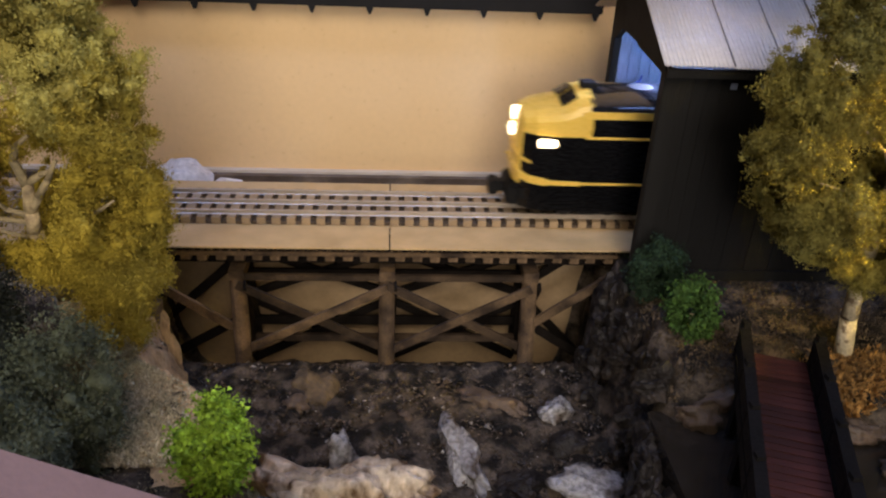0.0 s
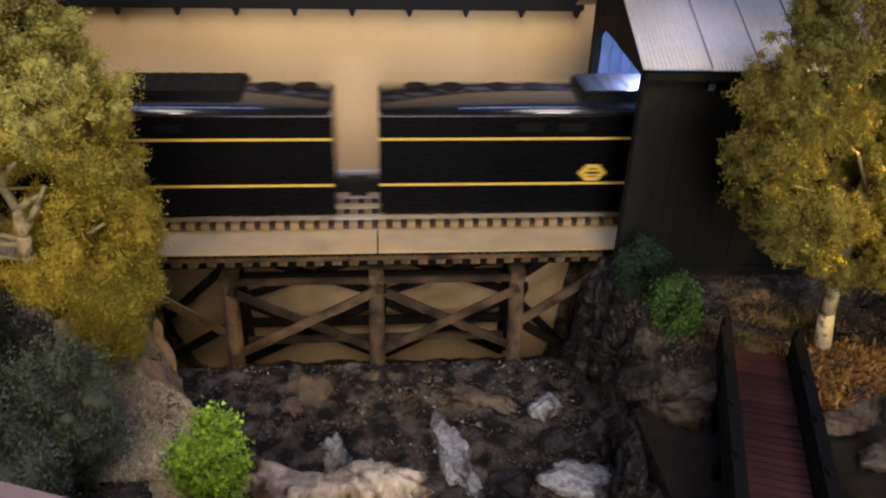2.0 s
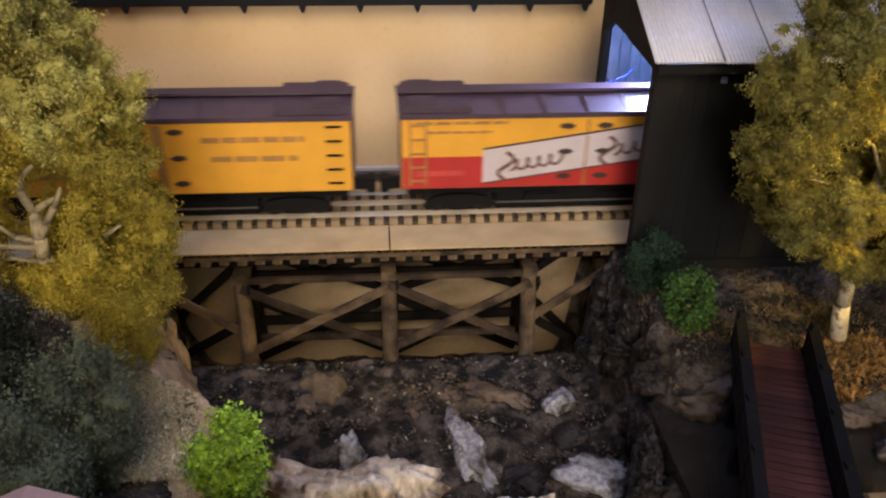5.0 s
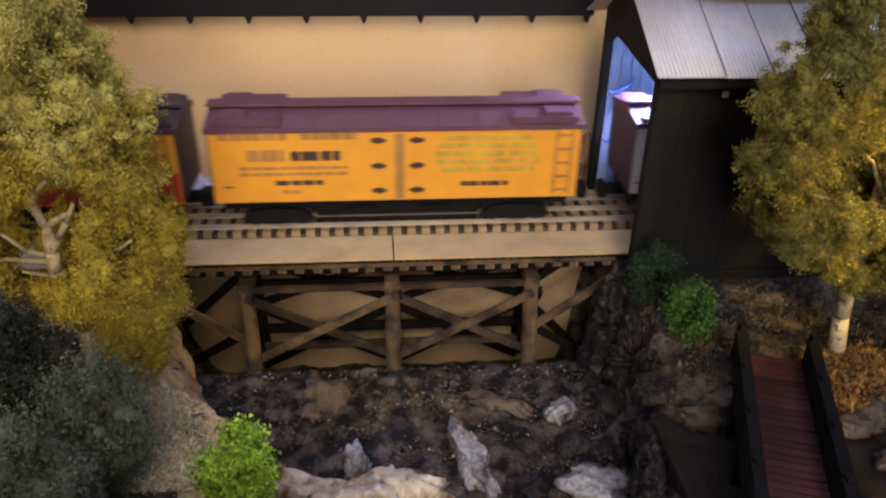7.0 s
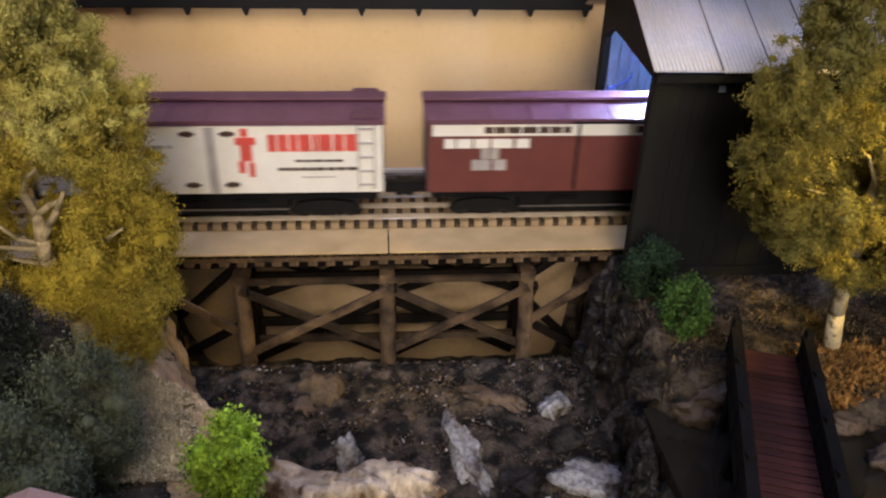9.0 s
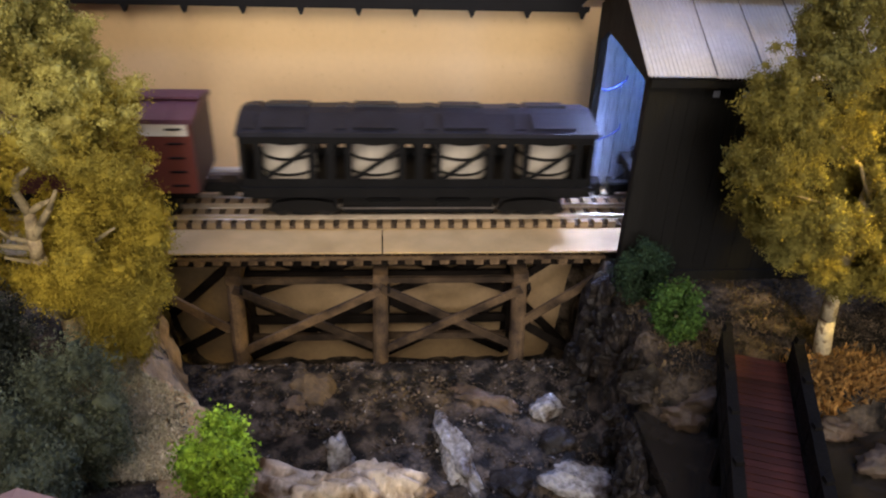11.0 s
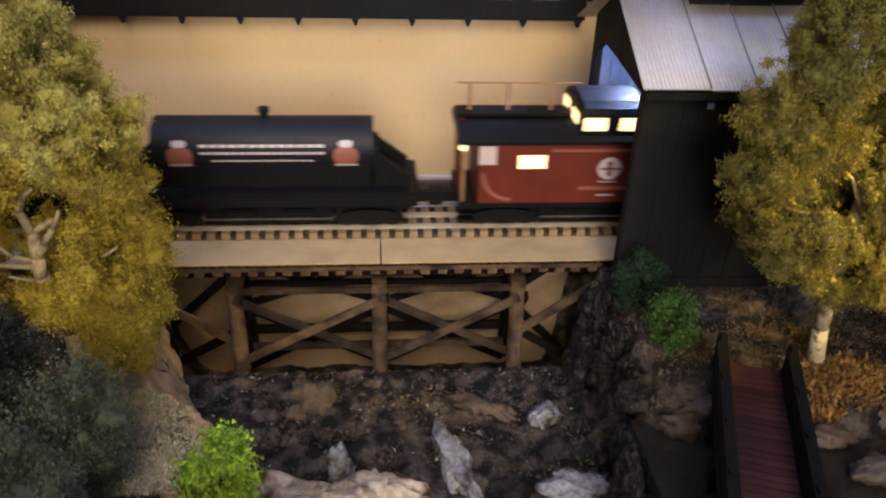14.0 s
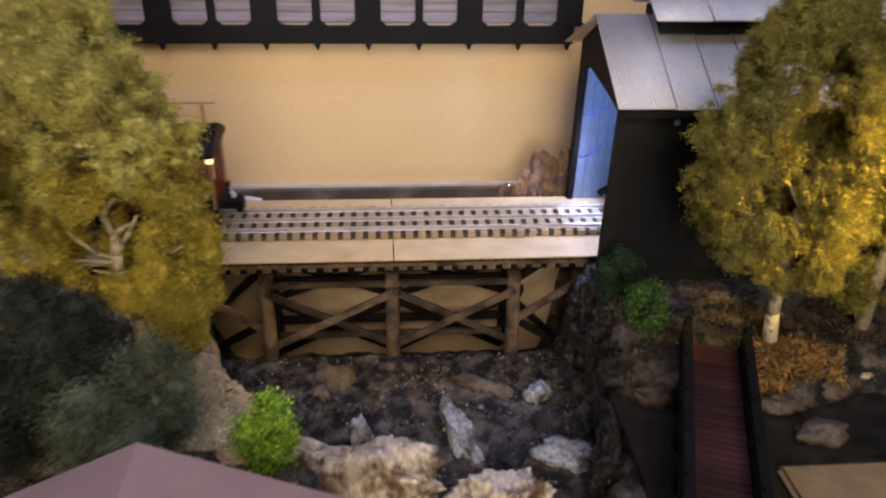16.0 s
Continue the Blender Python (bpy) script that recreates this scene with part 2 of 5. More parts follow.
    "tankblack": mat("dull_blue_black_tank", (0.010, 0.010, 0.014), 0.5, vary=0.2, scale=60, bump=0.03, spec=0.3),
    "scriptink": mat("brown_sign_paint", (0.15, 0.055, 0.040), 0.6, vary=0.15, bump=0),
    "vatroof": mat("dull_blue_black_roof", (0.014, 0.014, 0.020), 0.55, vary=0.3, scale=60, bump=0.1, spec=0.3),
    "dirt": mat("bare_tan_dirt", (0.50, 0.345, 0.18), 0.85, vary=0.35, scale=45, fine=380, bump=0.9, stain=(0.20, 0.125, 0.06), stain_scale=70, stain_at=(0.46, 0.66), stretch=(1, 1, 0.5)),
    "mound": mat("dull_tan_mound", (0.135, 0.092, 0.05), 0.8, vary=0.4, scale=50, fine=300, bump=0.9, stain=(0.05, 0.035, 0.022), stain_scale=60),
    "steel": mat("wheel_steel", (0.02, 0.018, 0.017), 0.5, metal=0.6),
}


# ---- mesh helpers ----
def root_place(ob):
    while ob.parent:
        ob = ob.parent
    return ob.location


def thing(name, place, label, category, group="", kind=""):
    ob = new(name)
    ob.empty_display_size = 0.02
    ob.location = place
    return tagged(ob, label, category, group, kind)


def mesh_of(bm, name, material, smooth=False):
    me = bpy.data.meshes.new(name)
    bm.to_mesh(me)
    bm.free()
    me.materials.append(material)
    if smooth:
        me.polygons.foreach_set("use_smooth", [True] * len(me.polygons))
    return me


def part(name, bm, material, parent=None, label="", smooth=False, kind=""):
    """One mesh object, given in the place's axes, under a thing or a part (or alone)."""
    if parent:
        o = root_place(parent)
        bmesh.ops.translate(bm, vec=-Vector(o), verts=bm.verts)
    ob = new(name, mesh_of(bm, name, material, smooth))
    ob.parent = parent
    return tagged(ob, label, kind=kind)


def B():
    return bmesh.new()


def box(bm, x0, x1, y0, y1, z0, z1, bev=0.0):
    vs = [bm.verts.new((x, y, z)) for x in (x0, x1) for y in (y0, y1) for z in (z0, z1)]
    fs = [bm.faces.new([vs[i] for i in q]) for q in ((0, 1, 3, 2), (4, 6, 7, 5), (0, 4, 5, 1), (2, 3, 7, 6), (0, 2, 6, 4), (1, 5, 7, 3))]
    if bev:
        es = {e for f in fs for e in f.edges}
        bmesh.ops.bevel(bm, geom=list(es), offset=bev, segments=2, affect="EDGES", clamp_overlap=True)
    return bm


def beam(bm, p, q, w, h, up=(0, 0, 1)):
    p, q = Vector(p), Vector(q)
    d = (q - p).normalized()
    s = d.cross(Vector(up))
    s = s.normalized() if s.length > 1e-6 else Vector((1, 0, 0))
    u = s.cross(d)
    vs = [bm.verts.new(e + s * a * w / 2 + u * c * h / 2) for e in (p, q) for a, c in ((-1, -1), (1, -1), (1, 1), (-1, 1))]
    for f in ((3, 2, 1, 0), (4, 5, 6, 7), (0, 1, 5, 4), (1, 2, 6, 5), (2, 3, 7, 6), (3, 0, 4, 7)):
        bm.faces.new([vs[i] for i in f])
    return bm


def rod(bm, p, q, r0, r1=None, seg=12):
    p, q = Vector(p), Vector(q)
    r1 = r0 if r1 is None else r1
    m = Matrix.Translation((p + q) / 2) @ (q - p).to_track_quat("Z", "Y").to_matrix().to_4x4()
    bmesh.ops.create_cone(bm, cap_ends=True, segments=seg, radius1=r0, radius2=r1, depth=(q - p).length, matrix=m)
    return bm


def prism(bm, outline, axis, a, c):
    """A closed outline (pairs) swept along an axis from a to c. axis y: pairs are x, z; axis x: pairs are y, z."""
    def at(u, v, k):
        return (u, k, v) if axis == "y" else (k, u, v)
    n = len(outline)
    lo = [bm.verts.new(at(u, v, a)) for u, v in outline]
    hi = [bm.verts.new(at(u, v, c)) for u, v in outline]
    bm.faces.new(lo)
    bm.faces.new(hi[::-1])
    for i in range(n):
        bm.faces.new([lo[i], hi[i], hi[(i + 1) % n], lo[(i + 1) % n]])
    bmesh.ops.recalc_face_normals(bm, faces=bm.faces)
    return bm


def tri_mesh(name, verts, faces, material, parent=None, kind="", smooth=False):
    """A mesh from arrays: verts n x 3, faces m x 3."""
    me = bpy.data.meshes.new(name)
    me.vertices.add(len(verts))
    me.vertices.foreach_set("co", np.asarray(verts, np.float32).ravel())
    me.loops.add(faces.size)
    me.loops.foreach_set("vertex_index", faces.astype(np.int32).ravel())
    me.polygons.add(len(faces))
    k = faces.shape[1]
    me.polygons.foreach_set("loop_start", np.arange(0, faces.size, k, dtype=np.int32))
    me.materials.append(material)
    me.update(calc_edges=True)
    if smooth:
        me.polygons.foreach_set("use_smooth", [True] * len(faces))
    ob = new(name, me)
    ob.parent = parent
    return tagged(ob, kind=kind)


RNG = np.random.default_rng(4)


def value_noise(p, scale, seed=0):
    """Smooth noise in about -1..1 for an n x 3 array."""
    return np.array([noise.noise(Vector((a * scale + seed * 7.3, b * scale - seed * 3.1, c * scale + seed))) for a, b, c in p])


# ---- the land ----
def smooth_step(a, b, v):
    k = np.clip((v - a) / (b - a), 0, 1)
    return k * k * (3 - 2 * k)


def land(x, y):
    """Height of the ground at x, y (arrays)."""
    left = np.interp(y, [0.0, 0.16, 0.20, 0.26, 0.33, 0.40, 0.6], [-0.03, -0.045, -0.066, -0.104, -0.149, -0.177, -0.180])
    right = np.interp(y, [0.0, 0.17, 0.26, 0.30, 0.36, 0.40, 0.45, 0.6], [0.120, 0.131, 0.159, 0.163, 0.160, 0.160, 0.160, 0.160])
    wob = 0.006 * np.sin(y * 90 + 1) + 0.004 * np.sin(y * 210 + x * 60)
    in_l = smooth_step(-0.012, 0.022, x - left + wob)
    in_r = smooth_step(-0.006, 0.016, right - x + wob * 0.7)
    inside = in_l * in_r
    top_l = -0.012 + 0.012 * smooth_step(-0.2, -0.4, x)
    creek = smooth_step(0.272, 0.245, y + 0.006 * np.sin(x * 70)) * smooth_step(0.05, 0.08, y)
    top_r = -0.006 - 0.036 * creek
    top = np.where(x < 0, top_l, top_r)
    back = smooth_step(0.505, 0.515, y)
    top = top * (1 - back) + back * -0.045
    floor = -0.090 - 0.028 * smooth_step(0.386, 0.42, y) * 1.6 + 0.022 * smooth_step(0.24, 0.14, y)
    h = top * (1 - inside) + floor * inside
    return np.where((y > 0.40) & (inside < 0.02), np.minimum(h, -0.007), h), inside


def build_ground():
    xs = np.concatenate([np.linspace(-3.7, -0.6, 14), np.arange(-0.5, 0.5, 0.0045), np.linspace(0.55, 3.7, 14)])
    ys = np.concatenate([np.linspace(-0.3, 0.04, 6), np.arange(0.06, 0.52, 0.0045), np.array([0.54, 0.57, 0.598])])
    X, Y = np.meshgrid(xs, ys, indexing="ij")
    h, inside = land(X, Y)
    p = np.c_[X.ravel(), Y.ravel(), h.ravel()]
    gx, gy = np.gradient(h, xs, ys)
    steep = np.clip(np.hypot(gx, gy), 0, 2).ravel()
    n = 0.0035 * value_noise(p, 55, 1) + 0.0022 * value_noise(p, 140, 2)
    amount = 0.35 + 0.65 * np.maximum(inside.ravel(), np.clip(steep, 0, 1))
    amount[(p[:, 1] > 0.395) & (inside.ravel() < 0.3)] = 0
    p[:, 2] += n * amount * 1.4
    side = steep * 0.004 * value_noise(p, 70, 3)
    p[:, 0] += side * (p[:, 1] < 0.52)
    nx, ny = len(xs), len(ys)
    i = (np.arange(nx - 1)[:, None] * ny + np.arange(ny - 1)).ravel()
    ob = tri_mesh("ground", p, np.c_[i, i + ny, i + ny + 1, i + 1], M["soil"], kind="structure", smooth=True)
    tagged(ob, "dark brown model landscape with a rocky gorge", "ground")


def heights(x, y):
    return land(np.asarray(x, float), np.asarray(y, float))[0]


def tufts(name, x0, x1, y0, y1, count, size, material, label, test=None, lift=0.0, limit=0.25):
    """Ground fibres: many tiny upright flakes in one mesh."""
    x, y = RNG.uniform(x0, x1, count), RNG.uniform(y0, y1, count)
    h, inside = land(x, y)
    keep = inside < limit
    if test:
        keep &= test(x, y)
    x, y, h = x[keep], y[keep], h[keep]
    n = len(x)
    a, s = RNG.uniform(0, 2 * np.pi, n), size * RNG.uniform(0.5, 1.4, n)
    lean = RNG.normal(0, 0.6, (n, 2)) * s[:, None]
    base = np.c_[x, y, h - 0.001 + lift]
    d = np.c_[np.cos(a), np.sin(a), np.zeros(n)] * (s * 0.45)[:, None]
    tip = base + np.c_[lean, s]
    v = np.stack([base - d, base + d, tip], 1).reshape(-1, 3)
    ob = tri_mesh(name, v, np.arange(3 * n).reshape(-1, 3), material, kind="stuff")
    tagged(ob, label, "ground cover")


def rock(name, place, size, material, seed, label, rough=0.28, level=4, turn=0.0, cuts=5, smooth=True, ridges=0.0):
    """A boulder: a sphere cut by random planes and roughened."""
    bm = B()
    bmesh.ops.create_icosphere(bm, subdivisions=level, radius=1.0)
    r = random.Random(seed)
    planes = [(Vector((r.gauss(0, 1), r.gauss(0, 1), r.gauss(0, 0.8))).normalized(), r.uniform(0.55, 0.85)) for _ in range(cuts)]
    for v in bm.verts:
        c = v.co.copy()
        for n, d in planes:
            k = c.dot(n) - d
            if k > 0:
                c -= n * k * 0.9
        k = noise.noise(c * 1.7 + Vector((seed, 0, 0))) * rough + noise.noise(c * 4.5 + Vector((0, seed, 0))) * rough * 0.45 + noise.noise(c * 11 + Vector((0, 0, seed))) * rough * 0.18
        k += (0.5 - abs(noise.noise(Vector((c.x * 4.2, c.y * 4.2, c.z * 1.6)) + Vector((seed, seed, 0)))) * 2) * rough * 0.38
        if ridges:
            k -= ridges * abs(noise.noise(Vector((c.x * 6.5 + c.z * 2.0, c.y * 3.0, c.z * 1.2)) + Vector((seed, 0, seed))))
            k -= ridges * 0.6 * abs(noise.noise(Vector((c.x * 13, c.y * 7, c.z * 4)) + Vector((0, seed, seed))))
        v.co = c * (1 + k)
    bmesh.ops.transform(bm, matrix=Matrix.Rotation(turn, 4, "Z") @ Matrix.Diagonal((*size, 1)), verts=bm.verts)
    ob = new(name, mesh_of(bm, name, material, smooth))
    ob.location = place
    return tagged(ob, label, "rock", "boulders in the gorge")


# ---- room and setting ----
def slab(name, dims, material, label, category):
    ob = part(name, box(B(), *dims), material)
    return tagged(ob, label, category, kind="structure")


slab("wall_north", (-3.9, 3.9, 0.60, 0.72, -1.0, 1.6), M["wall"], "tan painted wall behind the model railway", "wall")
slab("wall_south", (-3.9, 3.9, -2.7, -2.6, -1.0, 1.6), M["plaster"], "plain plastered room wall", "wall")
slab("wall_west", (-3.9, -3.8, -2.6, 0.60, -1.0, 1.6), M["plaster"], "plain plastered room wall", "wall")
slab("wall_east", (3.8, 3.9, -2.6, 0.60, -1.0, 1.6), M["plaster"], "plain plastered room wall", "wall")
slab("ceiling", (-3.9, 3.9, -2.7, 0.72, 1.6, 1.7), M["plaster"], "plain white room ceiling", "ceiling")
slab("floor", (-3.9, 3.9, -2.7, 0.72, -1.1, -1.0), M["carpet"], "dark carpeted room floor", "floor")
slab("trim", (-3.7, 3.7, 0.588, 0.5985, -0.044, -0.027), M["mould"], "brown moulding along the foot of the tan wall", "moulding")
slab("backboard", (-0.30, 0.30, 0.452, 0.460, -0.20, -0.0145), M["panel"], "tan board closing the back of the gorge", "board")
slab("wall_edge", (-3.7, 3.7, 0.594, 0.5995, -0.0268, -0.0240), M["whiteedge"], "thin off-white edge at the foot of the wall", "trim")
build_ground()


def build_dirt_bank():
    """Bare face of the bank: a skin of dirt over the steep ground, 2.5 mm thick."""
    ys = np.linspace(0.190, 0.398, 100)
    us = np.linspace(-0.050, 0.026, 76)
    Y, U = np.meshgrid(ys, us, indexing="ij")
    X = np.interp(Y, [0.16, 0.20, 0.26, 0.33, 0.40], [-0.045, -0.066, -0.104, -0.149, -0.177]) + U
    h, _ = land(X, Y)
    p = np.c_[X.ravel(), Y.ravel(), h.ravel()]
    n = 0.0030 * value_noise(p, 60, 11) + 0.0016 * value_noise(p, 170, 12)
    ends = np.minimum(1, np.minimum(U - us[0], us[-1] - U).ravel() / 0.006)
    p[:, 0] += 0.0045 * ends - 0.001 + n * ends
    p[:, 2] += (0.0035 + n) * ends - 0.002
    low = p - np.array((0.0025, 0, 0.0025))
    a, b = Y.shape
    i = (np.arange(a - 1)[:, None] * b + np.arange(b - 1)).ravel()
    top = np.c_[i, i + b, i + b + 1, i + 1]
    ob = tri_mesh("dirt_bank", np.concatenate([p, low]), np.concatenate([top, top[:, ::-1] + a * b]), M["dirt"], kind="structure", smooth=True)
    tagged(ob, "bare tan dirt face of the gorge bank", "bank")


build_dirt_bank()


def grit(name, x0, x1, y0, y1, count, size, material, label):
    """Loose small stones on the gorge floor: four-sided shards in one mesh."""
    x, y = RNG.uniform(x0, x1, count), RNG.uniform(y0, y1, count)
    h, inside = land(x, y)
    keep = (inside > 0.55)
    x, y, h = x[keep], y[keep], h[keep]
    n = len(x)
    s = size * np.clip(RNG.lognormal(0, 0.5, n), 0.3, 3)
    c = np.c_[x, y, h + s * 0.15]
    k = RNG.normal(size=(n, 4, 3))
    k /= np.linalg.norm(k, axis=2)[:, :, None]
    k -= k.mean(1, keepdims=True)
    v = (c[:, None, :] + k * s[:, None, None] * np.array((1, 1, 0.7))).reshape(-1, 3)
    b = np.arange(n)[:, None] * 4
    f = np.concatenate([b + np.array(q) for q in ((0, 1, 2), (0, 2, 3), (0, 3, 1), (1, 3, 2))])
    tagged(tri_mesh(name, v, f, material, kind="stuff"), label, "pebbles")


grit("gorge_pebbles", -0.17, 0.18, 0.15, 0.41, 16000, 0.0013, M["pebble"], "dark loose stones and soil crumbs on the gorge floor")
grit("pale_grit", -0.16, 0.17, 0.15, 0.40, 1100, 0.0011, M["palepebble"], "scattered pale grit on the gorge floor")

# roadbed board, in two lengths that meet at a joint
for x0, x1 in ((-3.7, -0.0005), (0.0005, 3.7)):
    slab("roadbed_board", (x0, x1, 0.400, 0.512, -0.0012, 0.0), M["board"], "beige painted roadbed board under the track", "board")


def build_track():
    t = thing("track", (0, YT, 0), "three-rail toy train track on weathered wooden ties", "track", kind="structure")
    part("ballast_strip", box(B(), -3.7, 3.7, 0.4350, 0.4850, 0.0, 0.0026), M["ballast"], t, "dark ballast between the ties")
    step = 0.0107
    tie = None
    rest = B()
    for i in range(-340, 341):
        x = i * step + 0.0035
        if abs(x) < 0.36:
            if tie is None:
                bm = box(B(), -0.0031, 0.0031, 0.4340, 0.4860, 0.0003, 0.0056)
                tie = part("tie", bm, M["tie"], t)
                me = tie.data
                tie.location = (x, 0, 0)
            else:
                o = new("tie", me)
                o.parent, o.location = t, (x, RNG.uniform(-0.0006, 0.0006), 0)
        else:
            box(rest, x - 0.0031, x + 0.0031, 0.4340, 0.4860, 0.0003, 0.0056)
    part("far_ties", rest, M["tie"], t, kind="stuff")
    for y in (YT - 0.018, YT, YT + 0.018):
        bm = B()
        prism(bm, [(y - 0.0019, 0.0056), (y + 0.0019, 0.0056), (y + 0.0008, 0.0064), (y + 0.0012, 0.0078), (y + 0.0012, 0.0088), (y + 0.0005, 0.0091),
                   (y - 0.0005, 0.0091), (y - 0.0012, 0.0088), (y - 0.0012, 0.0078), (y - 0.0008, 0.0064)], "x", -3.7, 3.7)
        part("rail", bm, M["rail"], t)


build_track()


def build_trestle():
    t = thing("trestle_bridge", (0, 0.42, -0.095), "weathered brown timber trestle bridge over the gorge", "bridge")
    x0, x1 = -0.185, 0.163
    me = None
    n = 28
    for i in range(n):
        x = x0 + (i + 0.5) * (x1 - x0) / n
        if me is None:
            o = part("bridge_tie", box(B(), -0.0034, 0.0034, 0.4045, 0.50, -0.0135, -0.0085, 0.0004), M["timber"], t)
            me = o.data
        else:
            o = new("bridge_tie", me)
            o.parent = t
        o.location.x = x + RNG.uniform(-0.0007, 0.0007)
        o.location.y = RNG.uniform(-0.0012, 0.0008)
    me = None
    for i in range(2 * n):
        x = x0 + (i + 0.5) * (x1 - x0) / (2 * n)
        if me is None:
            o = part("packing_block", box(B(), -0.0019, 0.0019, 0.404, 0.42, -0.0052, -0.0014), M["darktimber"], t)
            me = o.data
        else:
            o = new("packing_block", me)
            o.parent = t
        o.location.x = x
    part("guard_timber", box(B(), x0, x1, 0.4025, 0.4065, -0.0084, -0.0052, 0.0004), M["timber"], t)
    part("guard_timber", box(B(), x0, x1, 0.4965, 0.5005, -0.0084, -0.0052, 0.0004), M["timber"], t)
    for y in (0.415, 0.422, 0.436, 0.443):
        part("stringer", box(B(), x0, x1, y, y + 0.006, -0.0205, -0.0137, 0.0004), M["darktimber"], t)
    zt, zb = -0.021, -0.104
    feet = []
    for k, x in enumerate((-0.1075, -0.0015, 0.1025)):
        part("cap", box(B(), x - 0.0055, x + 0.0055, 0.403, 0.449, zt - 0.008, zt, 0.0006), M["timber"], t)
        for y_top, y_bot, r in ((0.4085, 0.394, 0.0058), (0.424, 0.424, 0.005), (0.442, 0.446, 0.005)):
            bm = rod(B(), (x, y_top, zt - 0.0075), (x + (0.002 if k == 0 else 0), y_bot, zb), r, r * 1.06, 12)
            # posts behind the front row take the darkened timber, as shade
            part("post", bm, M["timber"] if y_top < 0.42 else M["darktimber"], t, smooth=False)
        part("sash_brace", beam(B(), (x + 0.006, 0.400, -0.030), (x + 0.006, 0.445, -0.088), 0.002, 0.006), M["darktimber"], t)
        feet.append(x)
    spans = list(zip(feet, feet[1:]))
    for a, c in spans:
        # dark rear braces also stand in for brace shadows on the backboard
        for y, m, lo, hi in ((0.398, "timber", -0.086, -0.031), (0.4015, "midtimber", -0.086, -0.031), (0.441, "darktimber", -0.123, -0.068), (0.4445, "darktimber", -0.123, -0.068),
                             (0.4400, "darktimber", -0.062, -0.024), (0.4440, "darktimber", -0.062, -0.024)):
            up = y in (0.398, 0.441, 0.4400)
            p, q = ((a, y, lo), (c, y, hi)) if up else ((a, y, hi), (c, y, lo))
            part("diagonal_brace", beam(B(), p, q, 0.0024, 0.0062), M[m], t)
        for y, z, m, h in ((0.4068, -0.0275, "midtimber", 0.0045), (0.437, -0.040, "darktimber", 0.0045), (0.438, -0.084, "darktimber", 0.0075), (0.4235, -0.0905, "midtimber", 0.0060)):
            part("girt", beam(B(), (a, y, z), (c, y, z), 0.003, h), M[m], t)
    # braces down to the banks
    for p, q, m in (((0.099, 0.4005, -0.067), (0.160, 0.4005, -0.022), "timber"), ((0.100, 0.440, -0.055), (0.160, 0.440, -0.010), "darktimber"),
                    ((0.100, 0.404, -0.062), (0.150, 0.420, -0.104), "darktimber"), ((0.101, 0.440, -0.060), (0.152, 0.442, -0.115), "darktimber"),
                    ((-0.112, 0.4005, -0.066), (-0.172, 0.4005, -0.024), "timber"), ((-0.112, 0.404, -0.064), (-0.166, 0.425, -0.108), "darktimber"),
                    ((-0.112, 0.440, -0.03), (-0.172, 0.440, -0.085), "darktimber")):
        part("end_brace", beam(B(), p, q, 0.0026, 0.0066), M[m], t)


build_trestle()


